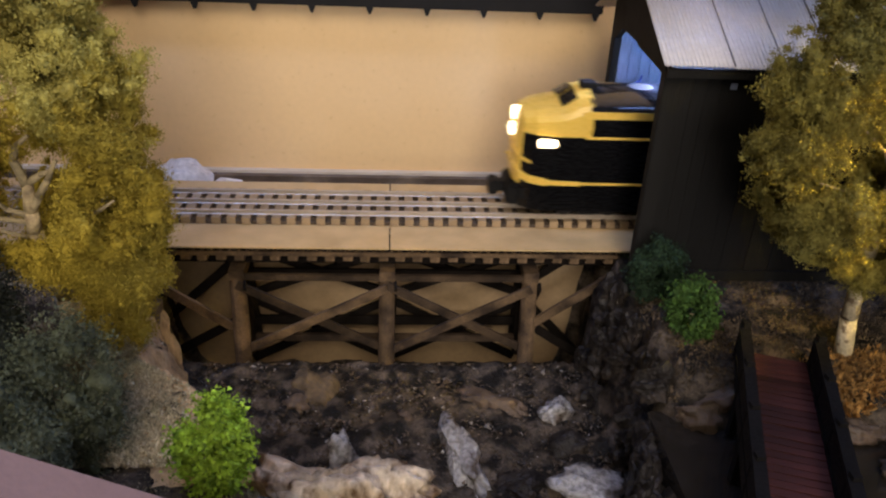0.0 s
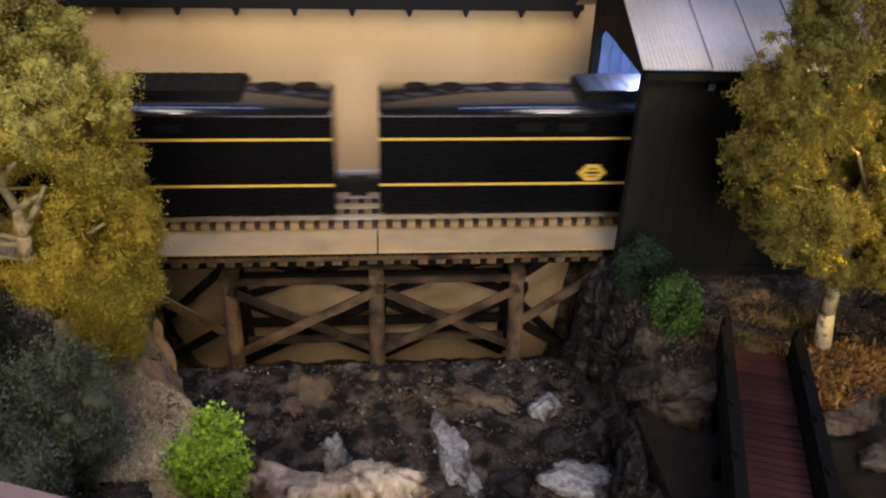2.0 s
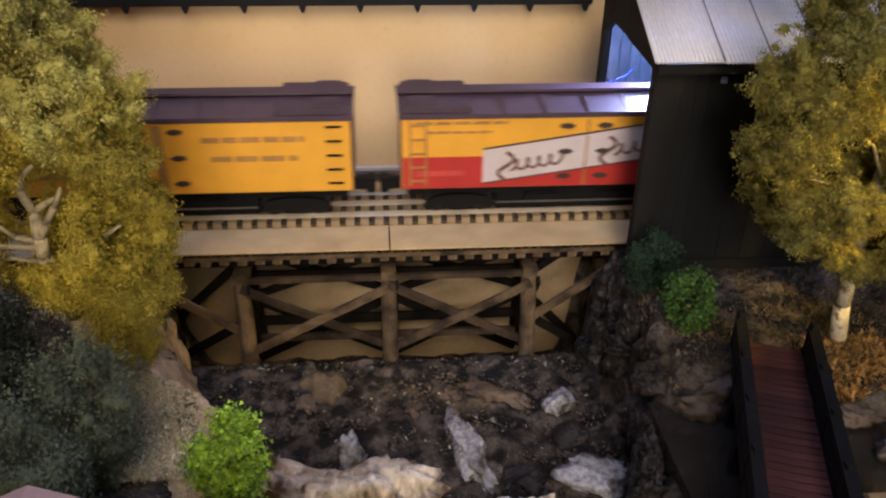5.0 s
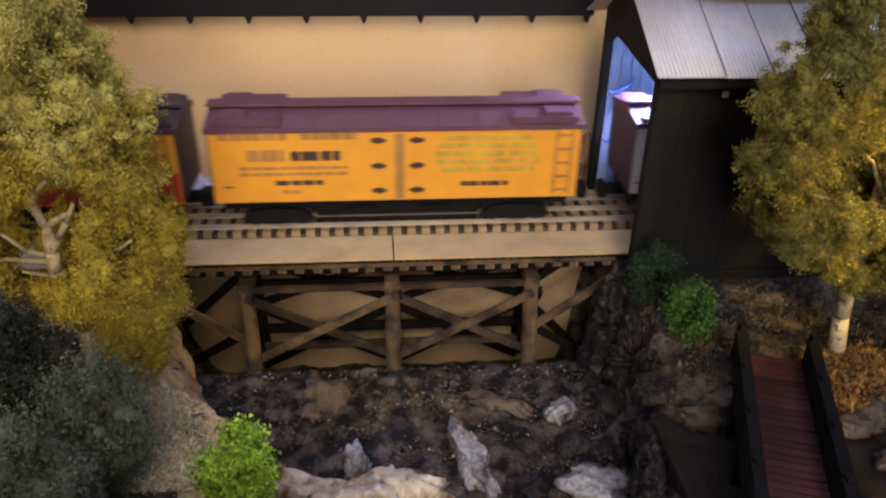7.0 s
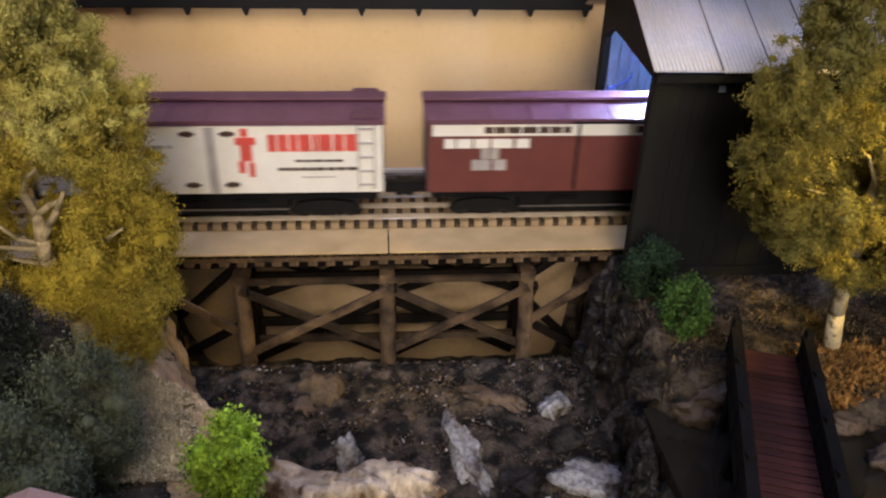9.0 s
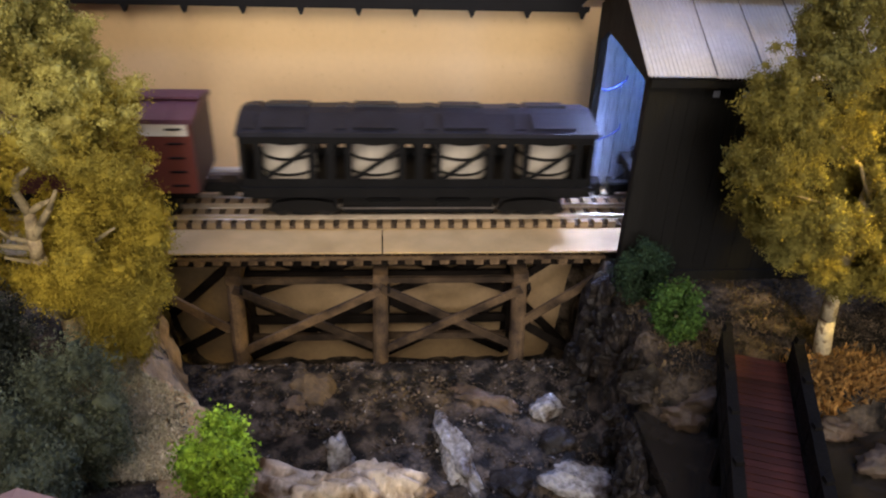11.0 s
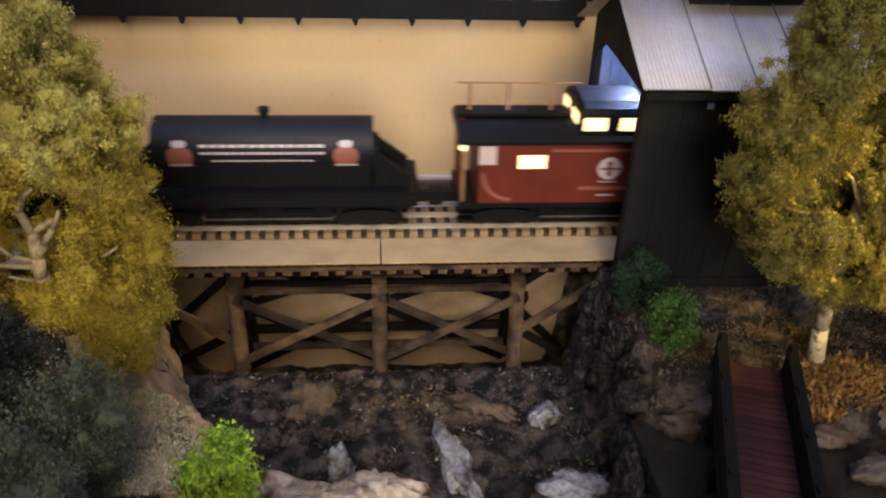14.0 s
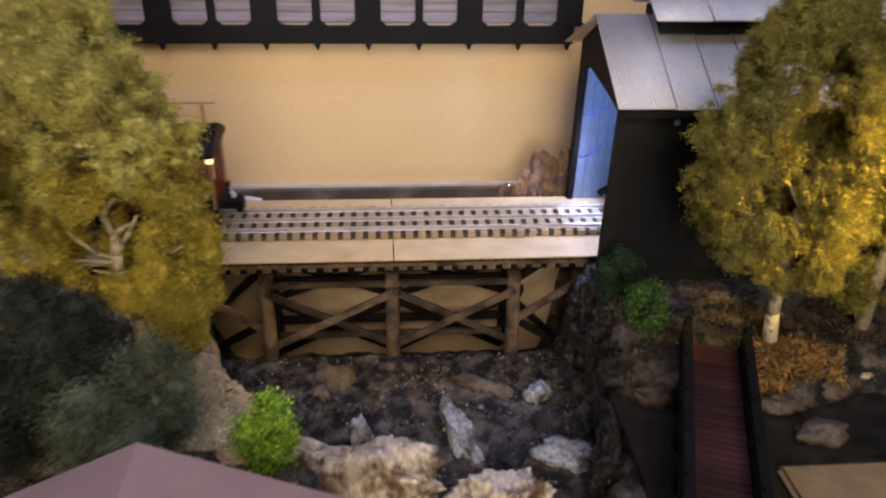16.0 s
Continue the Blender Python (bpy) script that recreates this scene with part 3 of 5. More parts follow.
# ---- covered shed over the track ----
def build_shed():
    t = thing("covered_train_shed", (0.30, 0.445, -0.008), "black boarded covered train shed with a corrugated tin roof", "shed")
    X0, X1 = 0.166, 0.80
    skew = Matrix(((1, 0.036, 0, -0.036 * 0.371 - 0.0030), (0, 1, 0, 0), (0, 0, 1, 0), (0, 0, 0, 1)))
    YN, YF, ZB, ZE = 0.371, 0.508, -0.008, 0.137
    ridge = (0.4455, 0.187)
    # near wall of single boards
    me = None
    w = 0.0085
    x = X0 + 0.006
    while x < X1 - w:
        if me is None:
            o = part("wall_board", box(B(), 0, w - 0.0002, YN, YN + 0.003, ZB, ZE), M["shed"], t)
            me = o.data
        else:
            o = new("wall_board", me)
            o.parent = t
        o.location.x = x
        o.location.y = RNG.uniform(-0.0004, 0.0004)
        x += w
    part("wall_lining", box(B(), X0 + 0.004, X1, YN + 0.0036, YN + 0.005, ZB, ZE), M["shed"], t)
    part("corner_post", box(B(), X0 - 0.004, X0 + 0.0058, YN - 0.0012, YN + 0.007, ZB, ZE, 0.0006), M["shed"], t)
    part("sill_board", box(B(), X0 + 0.006, X1, YN - 0.002, YN - 0.0006, ZB, ZB + 0.010), M["shed"], t)
    # far wall, lit from inside; part of that blue light is in the board colour
    me = None
    x = X0 + 0.0075
    while x < X1 - w:
        if me is None:
            o = part("inner_board", box(B(), 0, w - 0.0006, YF, YF + 0.004, ZB, 0.150), M["shedin"], t)
            me = o.data
        else:
            o = new("inner_board", me)
            o.parent = t
        o.location.x = x
        x += w
    part("far_wall", box(B(), X0 + 0.007, X1, YF + 0.0045, YF + 0.010, ZB, 0.150), M["shed"], t)
    part("corner_post", box(B(), X0 + 0.0010, X0 + 0.0065, YF - 0.002, YF + 0.007, ZB, 0.140, 0.0006), M["shed"], t)
    # gable over the portal, with knee braces
    for xg in (X0 - 0.001, X1):
        bm = prism(B(), [(YN, ZE), (0.484, ZE), (0.502, 0.126), (YF + 0.007, 0.126), (YF + 0.007, ZE + 0.013), ridge], "x", xg, xg + 0.004)
        if xg < X1:
            bmesh.ops.transform(bm, matrix=skew, verts=bm.verts)
        part("gable", bm, M["shed"], t)
    part("knee_brace", beam(B(), (X0 + 0.001, YN + 0.006, 0.1345), (X0 + 0.006, YN + 0.085, 0.1345), 0.005, 0.005), M["shed"], t)
    part("knee_brace", beam(B(), (X0 + 0.03, YF - 0.004, 0.006), (X0 + 0.085, YF - 0.004, 0.045), 0.006, 0.004), M["shed"], t)
    for z in (0.088, 0.048):
        bm = B()
        pts = [(X0 + 0.005, YF - 0.012), (X0 + 0.005, YF - 0.018), (X0 + 0.014, YF - 0.016), (X0 + 0.024, YF - 0.009), (X0 + 0.027, YF - 0.001)]
        for p, q in zip(pts, pts[1:]):
            rod(bm, (*p, z + (p[0] - X0) * 0.3), (*q, z + (q[0] - X0) * 0.3), 0.0007, seg=8)
        part("wire_loop", bm, M["bluewire"], t, "blue wire loop")
    # roof: corrugated sheets side by side
    ax, az = (ridge[0] - 0.3585), (ridge[1] - 0.1425)
    sheets = [(0.1565, 0.1985), (0.1985, 0.2285), (0.2285, 0.2585), (0.2585, 0.30), (0.30, 0.345), (0.345, 0.39), (0.39, 0.435), (0.435, 0.48), (0.48, 0.52), (0.52, 0.56),
              (0.56, 0.60), (0.60, 0.64), (0.64, 0.68), (0.68, 0.72), (0.72, 0.76), (0.76, 0.81)]

    def sheet(xa, xb, y0, z0, y1, z1, lift, name="roof_sheet"):
        pitch = 0.0026
        n = max(4, int((xb - xa) / pitch * 6))
        xs = np.linspace(xa, xb - 0.0006, n)
        wave = 0.00055 * np.sin((xs - xa) / pitch * 2 * np.pi) + lift
        rows = [np.c_[xs, np.full(n, y), z + wave + d] for y, z, d in ((y0, z0, 0), (y1, z1, 0), (y1, z1, -0.0009), (y0, z0, -0.0009))]
        v = np.concatenate(rows) - np.array(root_place(t))
        f = []
        for a in range(4):
            c = (a + 1) % 4
            i = np.arange(n - 1)
            f.append(np.c_[a * n + i, a * n + i + 1, c * n + i + 1, c * n + i])
        f = np.concatenate(f)[:, ::-1]
        tri_mesh(name, v, f, M["tin"], t, smooth=True)

    for i, (xa, xb) in enumerate(sheets):
        lift = 0.0005 * (i % 2) + (0.0012 if i == 0 else 0)
        # thin dark strip stands in for the shadow line at the sheet overlap
        part("roof_seam", beam(B(), (xb - 0.0002, 0.3590, 0.1440), (xb - 0.0002, ridge[0], ridge[1] + 0.0010), 0.0006, 0.0010), M["seam"], t)
        sheet(xa, xb, 0.3585, 0.1425, ridge[0], ridge[1], lift)
        sheet(xa, xb, 0.5335, 0.1425, ridge[0], ridge[1], lift)
    part("eave_board", box(B(), 0.160, X1, 0.361, 0.3635, 0.1355, 0.1405), M["shed"], t)
    # raised roof along the ridge
    part("clerestory_wall", box(B(), 0.202, X1, 0.426, 0.465, 0.165, 0.192), M["shed"], t)
    for i in range(14):
        xa = 0.194 + i * 0.044
        sheet(xa, xa + 0.044, 0.414, 0.191, 0.4455, 0.206, 0.0004 * (i % 2), "upper_roof_sheet")
        sheet(xa, xa + 0.044, 0.477, 0.191, 0.4455, 0.206, 0.0004 * (i % 2), "upper_roof_sheet")
    # small pale boxes under the eave stand in for slots showing the inside light
    for xs, wd in ((0.203, 0.004), (0.222, 0.022)):
        part("eave_slot", box(B(), xs, xs + wd, YN - 0.0016, YN - 0.0008, 0.127, 0.131), M["shedin"], t, "pale patch for the inside light under the eave")


build_shed()


# ---- upper railway bridge behind ----
def build_girder():
    t = thing("upper_girder_bridge", (-0.2, 0.56, 0.1400), "black girder bridge carrying an upper track along the wall", "bridge")
    x0, x1 = -0.80, 0.1720
    part("bottom_chord", box(B(), x0, x1, 0.566, 0.578, 0.1350, 0.1510, 0.0008), M["girder"], t)
    part("top_chord", box(B(), x0, x1, 0.566, 0.574, 0.1840, 0.1920, 0.0008), M["girder"], t)
    part("deck", box(B(), x0, x1, 0.578, 0.5985, 0.1410, 0.1450), M["girder"], t)
    bm = B()
    x = x0
    while x < x1 - 0.006:
        box(bm, x, x + 0.0055, 0.579, 0.5975, 0.1450, 0.1485)
        x += 0.0105
    part("upper_ties", bm, M["greyties"], t, kind="stuff")
    # added strips stand in for the bluish-lit upper track behind the openings
    for z0, z1, y in ((0.1530, 0.1620, 0.5830), (0.1624, 0.1700, 0.5850), (0.1704, 0.1790, 0.5840), (0.1794, 0.1900, 0.5860)):
        part("back_strip", box(B(), x0, x1, y, 0.5980, z0, z1, 0.0006), M["backing"], t, "added lavender-grey backing strip")
    for y in (0.5805,):
        part("upper_rail", box(B(), x0, x1, y - 0.001, y + 0.001, 0.1485, 0.1525), M["rail"], t)
    step = 0.0461
    for i in range(22):
        x = 0.1665 - i * step
        bm = prism(B(), [(x - 0.0030, 0.1350), (x + 0.0030, 0.1350), (x + 0.0008, 0.1295), (x - 0.0008, 0.1295)], "y", 0.566, 0.576)
        part("bracket", bm, M["girder"], t)
        h = 0.0035 if i % 2 else 0.0115
        g = h + 0.006
        zs = [0.1510, 0.1555, 0.1780, 0.1840]
        out = [(x - g, zs[0]), (x - h, zs[1]), (x - h, zs[2]), (x - g, zs[3]), (x + g, zs[3]), (x + h, zs[2]), (x + h, zs[1]), (x + g, zs[0])]
        part("girder_post", prism(B(), out, "y", 0.5675, 0.5735), M["girder"], t)
    # shallow bridge, close against the wall
    t.location, t.scale = (-0.2053, 0.5803, 0.1318), (1.0264, 0.45, 1.0264)


build_girder()


# ---- footbridge ----
def build_footbridge():
    a, d = Vector((0.2215, 0.2765, -0.0030)), Vector((-0.330, -0.944, 0)).normalized()
    s = Vector((d.y, -d.x, 0))
    s = -s if s.x < 0 else s
    t = thing("footbridge", tuple(a + d * 0.1), "narrow footbridge with red-brown planks and black railings", "bridge")
    half, n = 0.0168, 44
    me = None
    for i in range(n):
        c = a + d * (i + 0.5) * 0.0052
        bm = B()
        beam(bm, -s * half, s * half, 0.0043, 0.0022)
        if me is None:
            ob = new("plank", mesh_of(bm, "plank", M["planks"]))
            me = ob.data
        else:
            bm.free()
            ob = new("plank", me)
        ob.parent = t
        ob.location = c - t.location + Vector((0, 0, RNG.uniform(-0.0003, 0.0003)))
        ob.rotation_euler.z = RNG.normal(0, 0.012)
    L = n * 0.0052
    for side in (-1, 1):
        o = a + s * side * (half + 0.0030)
        part("side_beam", beam(B(), o + Vector((0, 0, -0.003)), o + d * L + Vector((0, 0, -0.003)), 0.004, 0.008), M["blackwood"], t)
        part("top_rail", beam(B(), o + Vector((0, 0, 0.017)), o + d * L + Vector((0, 0, 0.017)), 0.0060, 0.003), M["blackwood"], t)
        part("middle_rail", beam(B(), o + Vector((0, 0, 0.009)), o + d * L + Vector((0, 0, 0.009)), 0.0046, 0.0090), M["blackwood"], t)
        for k in range(7):
            p = o + d * (0.002 + k * L / 6.2)
            part("rail_post", beam(B(), p + Vector((0, 0, -0.03)), p + Vector((0, 0, 0.021 if k else 0.0225)), 0.0042, 0.0042, (1, 0, 0)), M["blackwood"], t)
    return t


build_footbridge()
tagged(part("creek_water", box(B(), 0.150, 0.60, 0.03, 0.268, -0.060, -0.0345), M["water"]), "still dark creek water under the footbridge", "water", kind="structure")
tagged(part("sand_flat", box(B(), 0.235, 0.6, 0.05, 0.190, -0.036, -0.029, 0.003), M["sand"]), "flat sandy creek bank", "sand", kind="structure")

# ---- rocks ----
ROCKS = [
    ("boulder", (-0.026, 0.241, -0.083), (0.064, 0.030, 0.036), "tanrock", 3, -0.12, "large tan weathered boulder with pale top"),
    ("boulder", (0.066, 0.220, -0.080), (0.034, 0.020, 0.024), "tanrock", 8, 0.2, "rounded tan boulder in the gorge"),
    ("boulder", (0.047, 0.292, -0.088), (0.013, 0.034, 0.016), "rock", 5, 0.25, "tall pale grey slab of rock, wet looking"),
    ("boulder", (-0.028, 0.286, -0.088), (0.012, 0.012, 0.021), "rock", 12, 0.0, "small pale pointed rock"),
    ("boulder", (-0.051, 0.364, -0.096), (0.021, 0.022, 0.015), "mound", 17, 0.4, "dull tan rock mound at the foot of the bridge"),
    ("boulder", (0.070, 0.345, -0.091), (0.026, 0.010, 0.010), "brownrock", 21, -0.5, "low brown rock on the gorge floor"),
    ("boulder", (0.112, 0.331, -0.089), (0.013, 0.012, 0.012), "rock", 25, 0.3, "small grey rock on the gorge floor"),
    ("boulder", (0.126, 0.262, -0.088), (0.024, 0.016, 0.012), "rock", 31, -0.1, "flat grey wet rock"),
    ("boulder", (0.118, 0.300, -0.091), (0.016, 0.012, 0.009), "darkrock", 37, 0.6, "dark grey rock on the gorge floor"),
    ("boulder", (0.080, 0.262, -0.090), (0.016, 0.014, 0.009), "darkrock", 41, 0.6, "dark grey rock on the gorge floor"),
    ("boulder", (0.148, 0.225, -0.078), (0.017, 0.022, 0.022), "rock", 44, 0.1, "grey rock against the creek edge"),
    ("boulder", (0.178, 0.258, -0.030), (0.018, 0.008, 0.009), "brownrock", 47, -0.2, "brown rock at the creek edge"),
    ("boulder", (0.281, 0.217, -0.030), (0.020, 0.012, 0.009), "brownrock", 52, 0.2, "brown flat rock in the creek"),
    ("boulder", (0.262, 0.243, -0.030), (0.016, 0.008, 0.007), "brownrock", 57, -0.2, "brown flat rock in the creek"),
    ("boulder", (0.300, 0.255, -0.028), (0.014, 0.008, 0.007), "brownrock", 59, -0.2, "brown flat rock in the creek"),
    ("boulder", (0.190, 0.262, -0.020), (0.020, 0.008, 0.010), "brownrock", 61, 0.1, "brown rock at the creek edge"),
    ("boulder", (-0.062, 0.345, -0.092), (0.012, 0.010, 0.006), "brownrock", 62, 0.1, "small brown rock on the gorge floor"),
    ("boulder", (0.010, 0.330, -0.092), (0.010, 0.008, 0.005), "brownrock", 63, 0.1, "small brown rock on the gorge floor"),
]
BANK = []
for i in range(44):
    y = RNG.uniform(0.20, 0.388)
    z = RNG.uniform(-0.092, -0.018)
    edge = float(np.interp(y, [0.17, 0.26, 0.30, 0.36, 0.40, 0.45], [0.131, 0.159, 0.163, 0.160, 0.160, 0.160]))
    if y < 0.27:
        z = min(z, -0.050)
    BANK.append(((edge - 0.010 + 0.16 * (z + 0.055), y, z), (RNG.uniform(0.005, 0.009), RNG.uniform(0.006, 0.012), RNG.uniform(0.007, 0.016))))
for i, (place, size) in enumerate(BANK):
    rock("bank_rock", place, size, M["darkrock"], 100 + i, "dark wet rock in the gorge bank", rough=0.5, cuts=8, turn=i * 0.7, level=3, smooth=False)
LEFT_BANK = [((-0.172, 0.392, -0.060), (0.012, 0.018, 0.045), "brownrock"), ((-0.101, 0.285, -0.078), (0.009, 0.012, 0.014), "bankrock"), ((-0.178, 0.42, -0.07), (0.012, 0.02, 0.05), "darkrock")]
for i, (place, size, m) in enumerate(LEFT_BANK):
    rock("bank_rock", place, size, M[m], 130 + i, "rough pale and brown rock in the gorge bank", rough=0.5, cuts=8, turn=i * 0.9)
for name, place, size, m, seed, turn, label in ROCKS:
    carved = m == "tanrock"
    rock(name, place, size, M[m], seed, label, turn=turn, rough=0.36, cuts=8, level=5 if carved else 4, ridges=0.20 if carved else 0.12)
for i, (place, size) in enumerate((((0.168, 0.537, -0.020), (0.026, 0.020, 0.072)), ((0.148, 0.532, -0.030), (0.028, 0.022, 0.060)), ((0.126, 0.534, -0.040), (0.030, 0.020, 0.046)))):
    rock("rock_outcrop", place, size, M["outcrop"], 71 + i, "steep rough brown rock outcrop beside the shed", rough=0.40, cuts=4, level=5, smooth=False, ridges=0.16)
rock("plaster_rock", (-0.184, 0.545, -0.035), (0.046, 0.026, 0.036), M["paleplaster"], 75, "pale plaster rock behind the track")
rock("plaster_rock", (-0.134, 0.534, -0.035), (0.034, 0.014, 0.026), M["paleplaster"], 76, "pale plaster rock behind the track")
tagged(part("driftwood_log", rod(B(), (0.295, 0.262, -0.026), (0.375, 0.272, -0.024), 0.004, 0.003, 10), M["bark"]), "weathered driftwood log lying in the creek", "log")


# ---- plants ----
def foliage(name, clumps, leaf, material, parent, density=1.0, seed=1, label=""):
    """A crown: clumps (x, y, z, radius) covered in tiny leaves over a rough core."""
    r = np.random.default_rng(seed)
    o = np.array(root_place(parent))
    vs = []
    core_v, core_f, off = [], [], 0
    tmp = B()
    bmesh.ops.create_icosphere(tmp, subdivisions=1, radius=1)
    sv = np.array([v.co[:] for v in tmp.verts])
    sf = np.array([[v.index for v in f.verts] for f in tmp.faces])
    tmp.free()
    for x, y, z, rad in clumps:
        n = int(density * 16.0 * (rad / leaf) ** 2)
        d = r.normal(size=(n, 3))
        d /= np.linalg.norm(d, axis=1)[:, None]

        def lump(q):
            return (1 + 0.22 * np.sin(q[:, 0] * 5 + x * 90) * np.sin(q[:, 1] * 6 + y * 70) + 0.18 * np.sin(q[:, 2] * 7 + z * 80 + q[:, 0] * 4)
                    + 0.07 * np.sin(q[:, 0] * 15 + z * 60) * np.sin(q[:, 1] * 14 + x * 40) + 0.06 * np.sin(q[:, 2] * 17 + y * 50))

        rr = rad * lump(d) * (0.50 + 0.80 * r.random(n) ** 1.3)
        q = np.linalg.qr(r.normal(size=(3, 3)))[0]
        shape = q @ np.diag(r.uniform(0.6, 1.45, 3)) @ q.T
        c = np.array((x, y, z)) + (d * rr[:, None]) @ shape
        s = leaf * r.uniform(0.5, 1.25, n)
        out = d * 0.6 + r.normal(size=(n, 3)) * 0.8 + np.array((0, -0.1, 0.35))
        out /= np.linalg.norm(out, axis=1)[:, None]
        u = np.cross(out, r.normal(size=(n, 3)))
        u /= np.linalg.norm(u, axis=1)[:, None] + 1e-9
        w = np.cross(out, u)
        vs.append(np.stack([c - u * s[:, None] * 0.55, c + u * s[:, None] * 0.55, c + w * s[:, None] * 0.9], 1).reshape(-1, 3))
        cv = (sv * (rad * 0.50 * lump(sv))[:, None]) @ shape + np.array((x, y, z))
        core_v.append(cv)
        core_f.append(sf + off)
        off += len(cv)
    core_v, core_f, lv = np.concatenate(core_v), np.concatenate(core_f), np.concatenate(vs)
    v = np.concatenate([core_v, lv]) - o
    f = np.concatenate([core_f, np.arange(len(lv)).reshape(-1, 3) + len(core_v)])
    ob = tri_mesh(name, v, f, material, parent)
    return tagged(ob, label)


def clump_cloud(spec, seed):
    """Clumps strewn in ellipsoids: (x, y, z, rx, ry, rz, count, r0, r1)."""
    r = np.random.default_rng(seed)
    out = []
    for x, y, z, rx, ry, rz, n, r0, r1 in spec:
        for _ in range(n):
            d = r.normal(size=3)
            d /= np.linalg.norm(d)
            k = r.uniform(0.45, 1.0) ** 0.6
            out.append((x + d[0] * rx * k, y + d[1] * ry * k, z + d[2] * rz * k, r.uniform(r0, r1)))
    return out


def crown(profile, y_mid, depth, count, r0, r1, seed, hollows=(), masses=46, big=(0.011, 0.020)):
    """Clumps gathered in rounded masses inside a crown given by rows of height, least x and greatest x; hollows: (x, y, z, radius) of dark openings that run back into it."""
    r = np.random.default_rng(seed)
    z, lo, hi = np.array(profile).T
    back = np.array((-0.367, 0.843, -0.393))

    def inside(margin):
        q = r.uniform(z[0], z[-1])
        a, c = np.interp(q, z, lo), np.interp(q, z, hi)
        an, k = r.uniform(0, 2 * np.pi), r.uniform(0.25, 1.0) ** 0.4
        half = max(0.003, (c - a) / 2 - margin)
        u, v = np.cos(an), np.sin(an)
        return np.array(((a + c) / 2 + half * k * np.sign(u) * abs(u) ** 0.45, y_mid + min(depth, half) * k * np.sign(v) * abs(v) ** 0.8, q))

    def opened(p):
        for x, y, zz, rad in hollows:
            d = p - np.array((x, y, zz))
            along = d @ back
            if -0.06 < along < 0.040 and np.linalg.norm(d - along * back) < rad * 1.3:
                return True
        return False

    heads = []
    while len(heads) < masses:
        m = r.uniform(*big)
        heads.append((inside(m * 0.85), m))
    out = []
    while len(out) < count:
        rad = r.uniform(r0, r1) if r.random() < 0.7 else r.uniform(r0 * 0.5, r0)
        if r.random() < 0.60:
            c, m = heads[r.integers(len(heads))]
            d = r.normal(size=3)
            p = c + d / np.linalg.norm(d) * (m - rad * 0.6) * r.uniform(0.6, 1.0)
        else:
            p = inside(rad + 0.003)
        if not opened(p):
            out.append((*p, rad))
    return out


def limbs(parent, base, forks, r0, bark="bark"):
    """Trunk and limbs: a tapered trunk and each limb a chain of rods."""
    bm = B()
    p = Vector(base[0])
    for q, r_a, r_b in base[1]:
        rod(bm, p, q, r_a, r_b, 12)
        p = Vector(q)
    part("trunk", bm, M[bark], parent, "pale mottled bark", smooth=True)
    for chain in forks:
        bm = B()
        for (p, ra), (q, rb) in zip(chain, chain[1:]):
            rod(bm, p, q, ra, rb, 8)
        part("limb", bm, M["limbbark"], parent, smooth=True)


left_tree = thing("tree", (-0.165, 0.265, -0.012), "tall spreading tree with olive-yellow feathery foliage", "tree", "model trees")
limbs(left_tree, ((-0.165, 0.275, -0.016), [((-0.164, 0.270, 0.04), 0.006, 0.0046), ((-0.162, 0.250, 0.0875), 0.0042, 0.0034), ((-0.1605, 0.248, 0.0985), 0.0034, 0.0032), ((-0.1595, 0.248, 0.112), 0.0032, 0.0024)]),
      [[((-0.1595, 0.248, 0.110), 0.0024), ((-0.1630, 0.247, 0.1232), 0.0019), ((-0.1600, 0.246, 0.1300), 0.0014), ((-0.1540, 0.246, 0.1350), 0.0008)],
       [((-0.1605, 0.248, 0.0985), 0.0024), ((-0.1555, 0.247, 0.1060), 0.0019), ((-0.1495, 0.246, 0.1148), 0.0015), ((-0.1447, 0.246, 0.1240), 0.0009)],
       [((-0.1590, 0.248, 0.1120), 0.0019), ((-0.1530, 0.247, 0.1165), 0.0014), ((-0.1470, 0.247, 0.1190), 0.0009)],
       [((-0.1610, 0.248, 0.0960), 0.0016), ((-0.1700, 0.246, 0.1000), 0.0011), ((-0.1790, 0.245, 0.1100), 0.0008), ((-0.184, 0.245, 0.116), 0.0004)],
       [((-0.1620, 0.248, 0.0930), 0.0016), ((-0.1740, 0.245, 0.0960), 0.0012), ((-0.1860, 0.244, 0.0975), 0.0006)],
       [((-0.1640, 0.247, 0.0860), 0.0011), ((-0.1740, 0.244, 0.0905), 0.0006)],
       [((-0.1450, 0.246, 0.0900), 0.0016), ((-0.1300, 0.242, 0.1010), 0.0011), ((-0.1200, 0.239, 0.1085), 0.0005)]], 0.008, "barkdark")
LEFT = crown([(0.020, -0.150, -0.138), (0.035, -0.152, -0.122), (0.055, -0.162, -0.110), (0.075, -0.185, -0.106), (0.100, -0.24, -0.104), (0.120, -0.28, -0.104), (0.135, -0.285, -0.110), (0.150, -0.29, -0.108),
              (0.165, -0.30, -0.115), (0.185, -0.30, -0.126), (0.205, -0.30, -0.134), (0.225, -0.29, -0.142), (0.242, -0.28, -0.160)], 0.272, 0.044, 3300, 0.0030, 0.0078, 3,
             ((-0.1535, 0.248, 0.1265, 0.0115), (-0.1695, 0.248, 0.108, 0.0110), (-0.171, 0.248, 0.089, 0.0075), (-0.1545, 0.248, 0.0945, 0.0075), (-0.160, 0.246, 0.104, 0.009), (-0.124, 0.242, 0.104, 0.005)), 150)
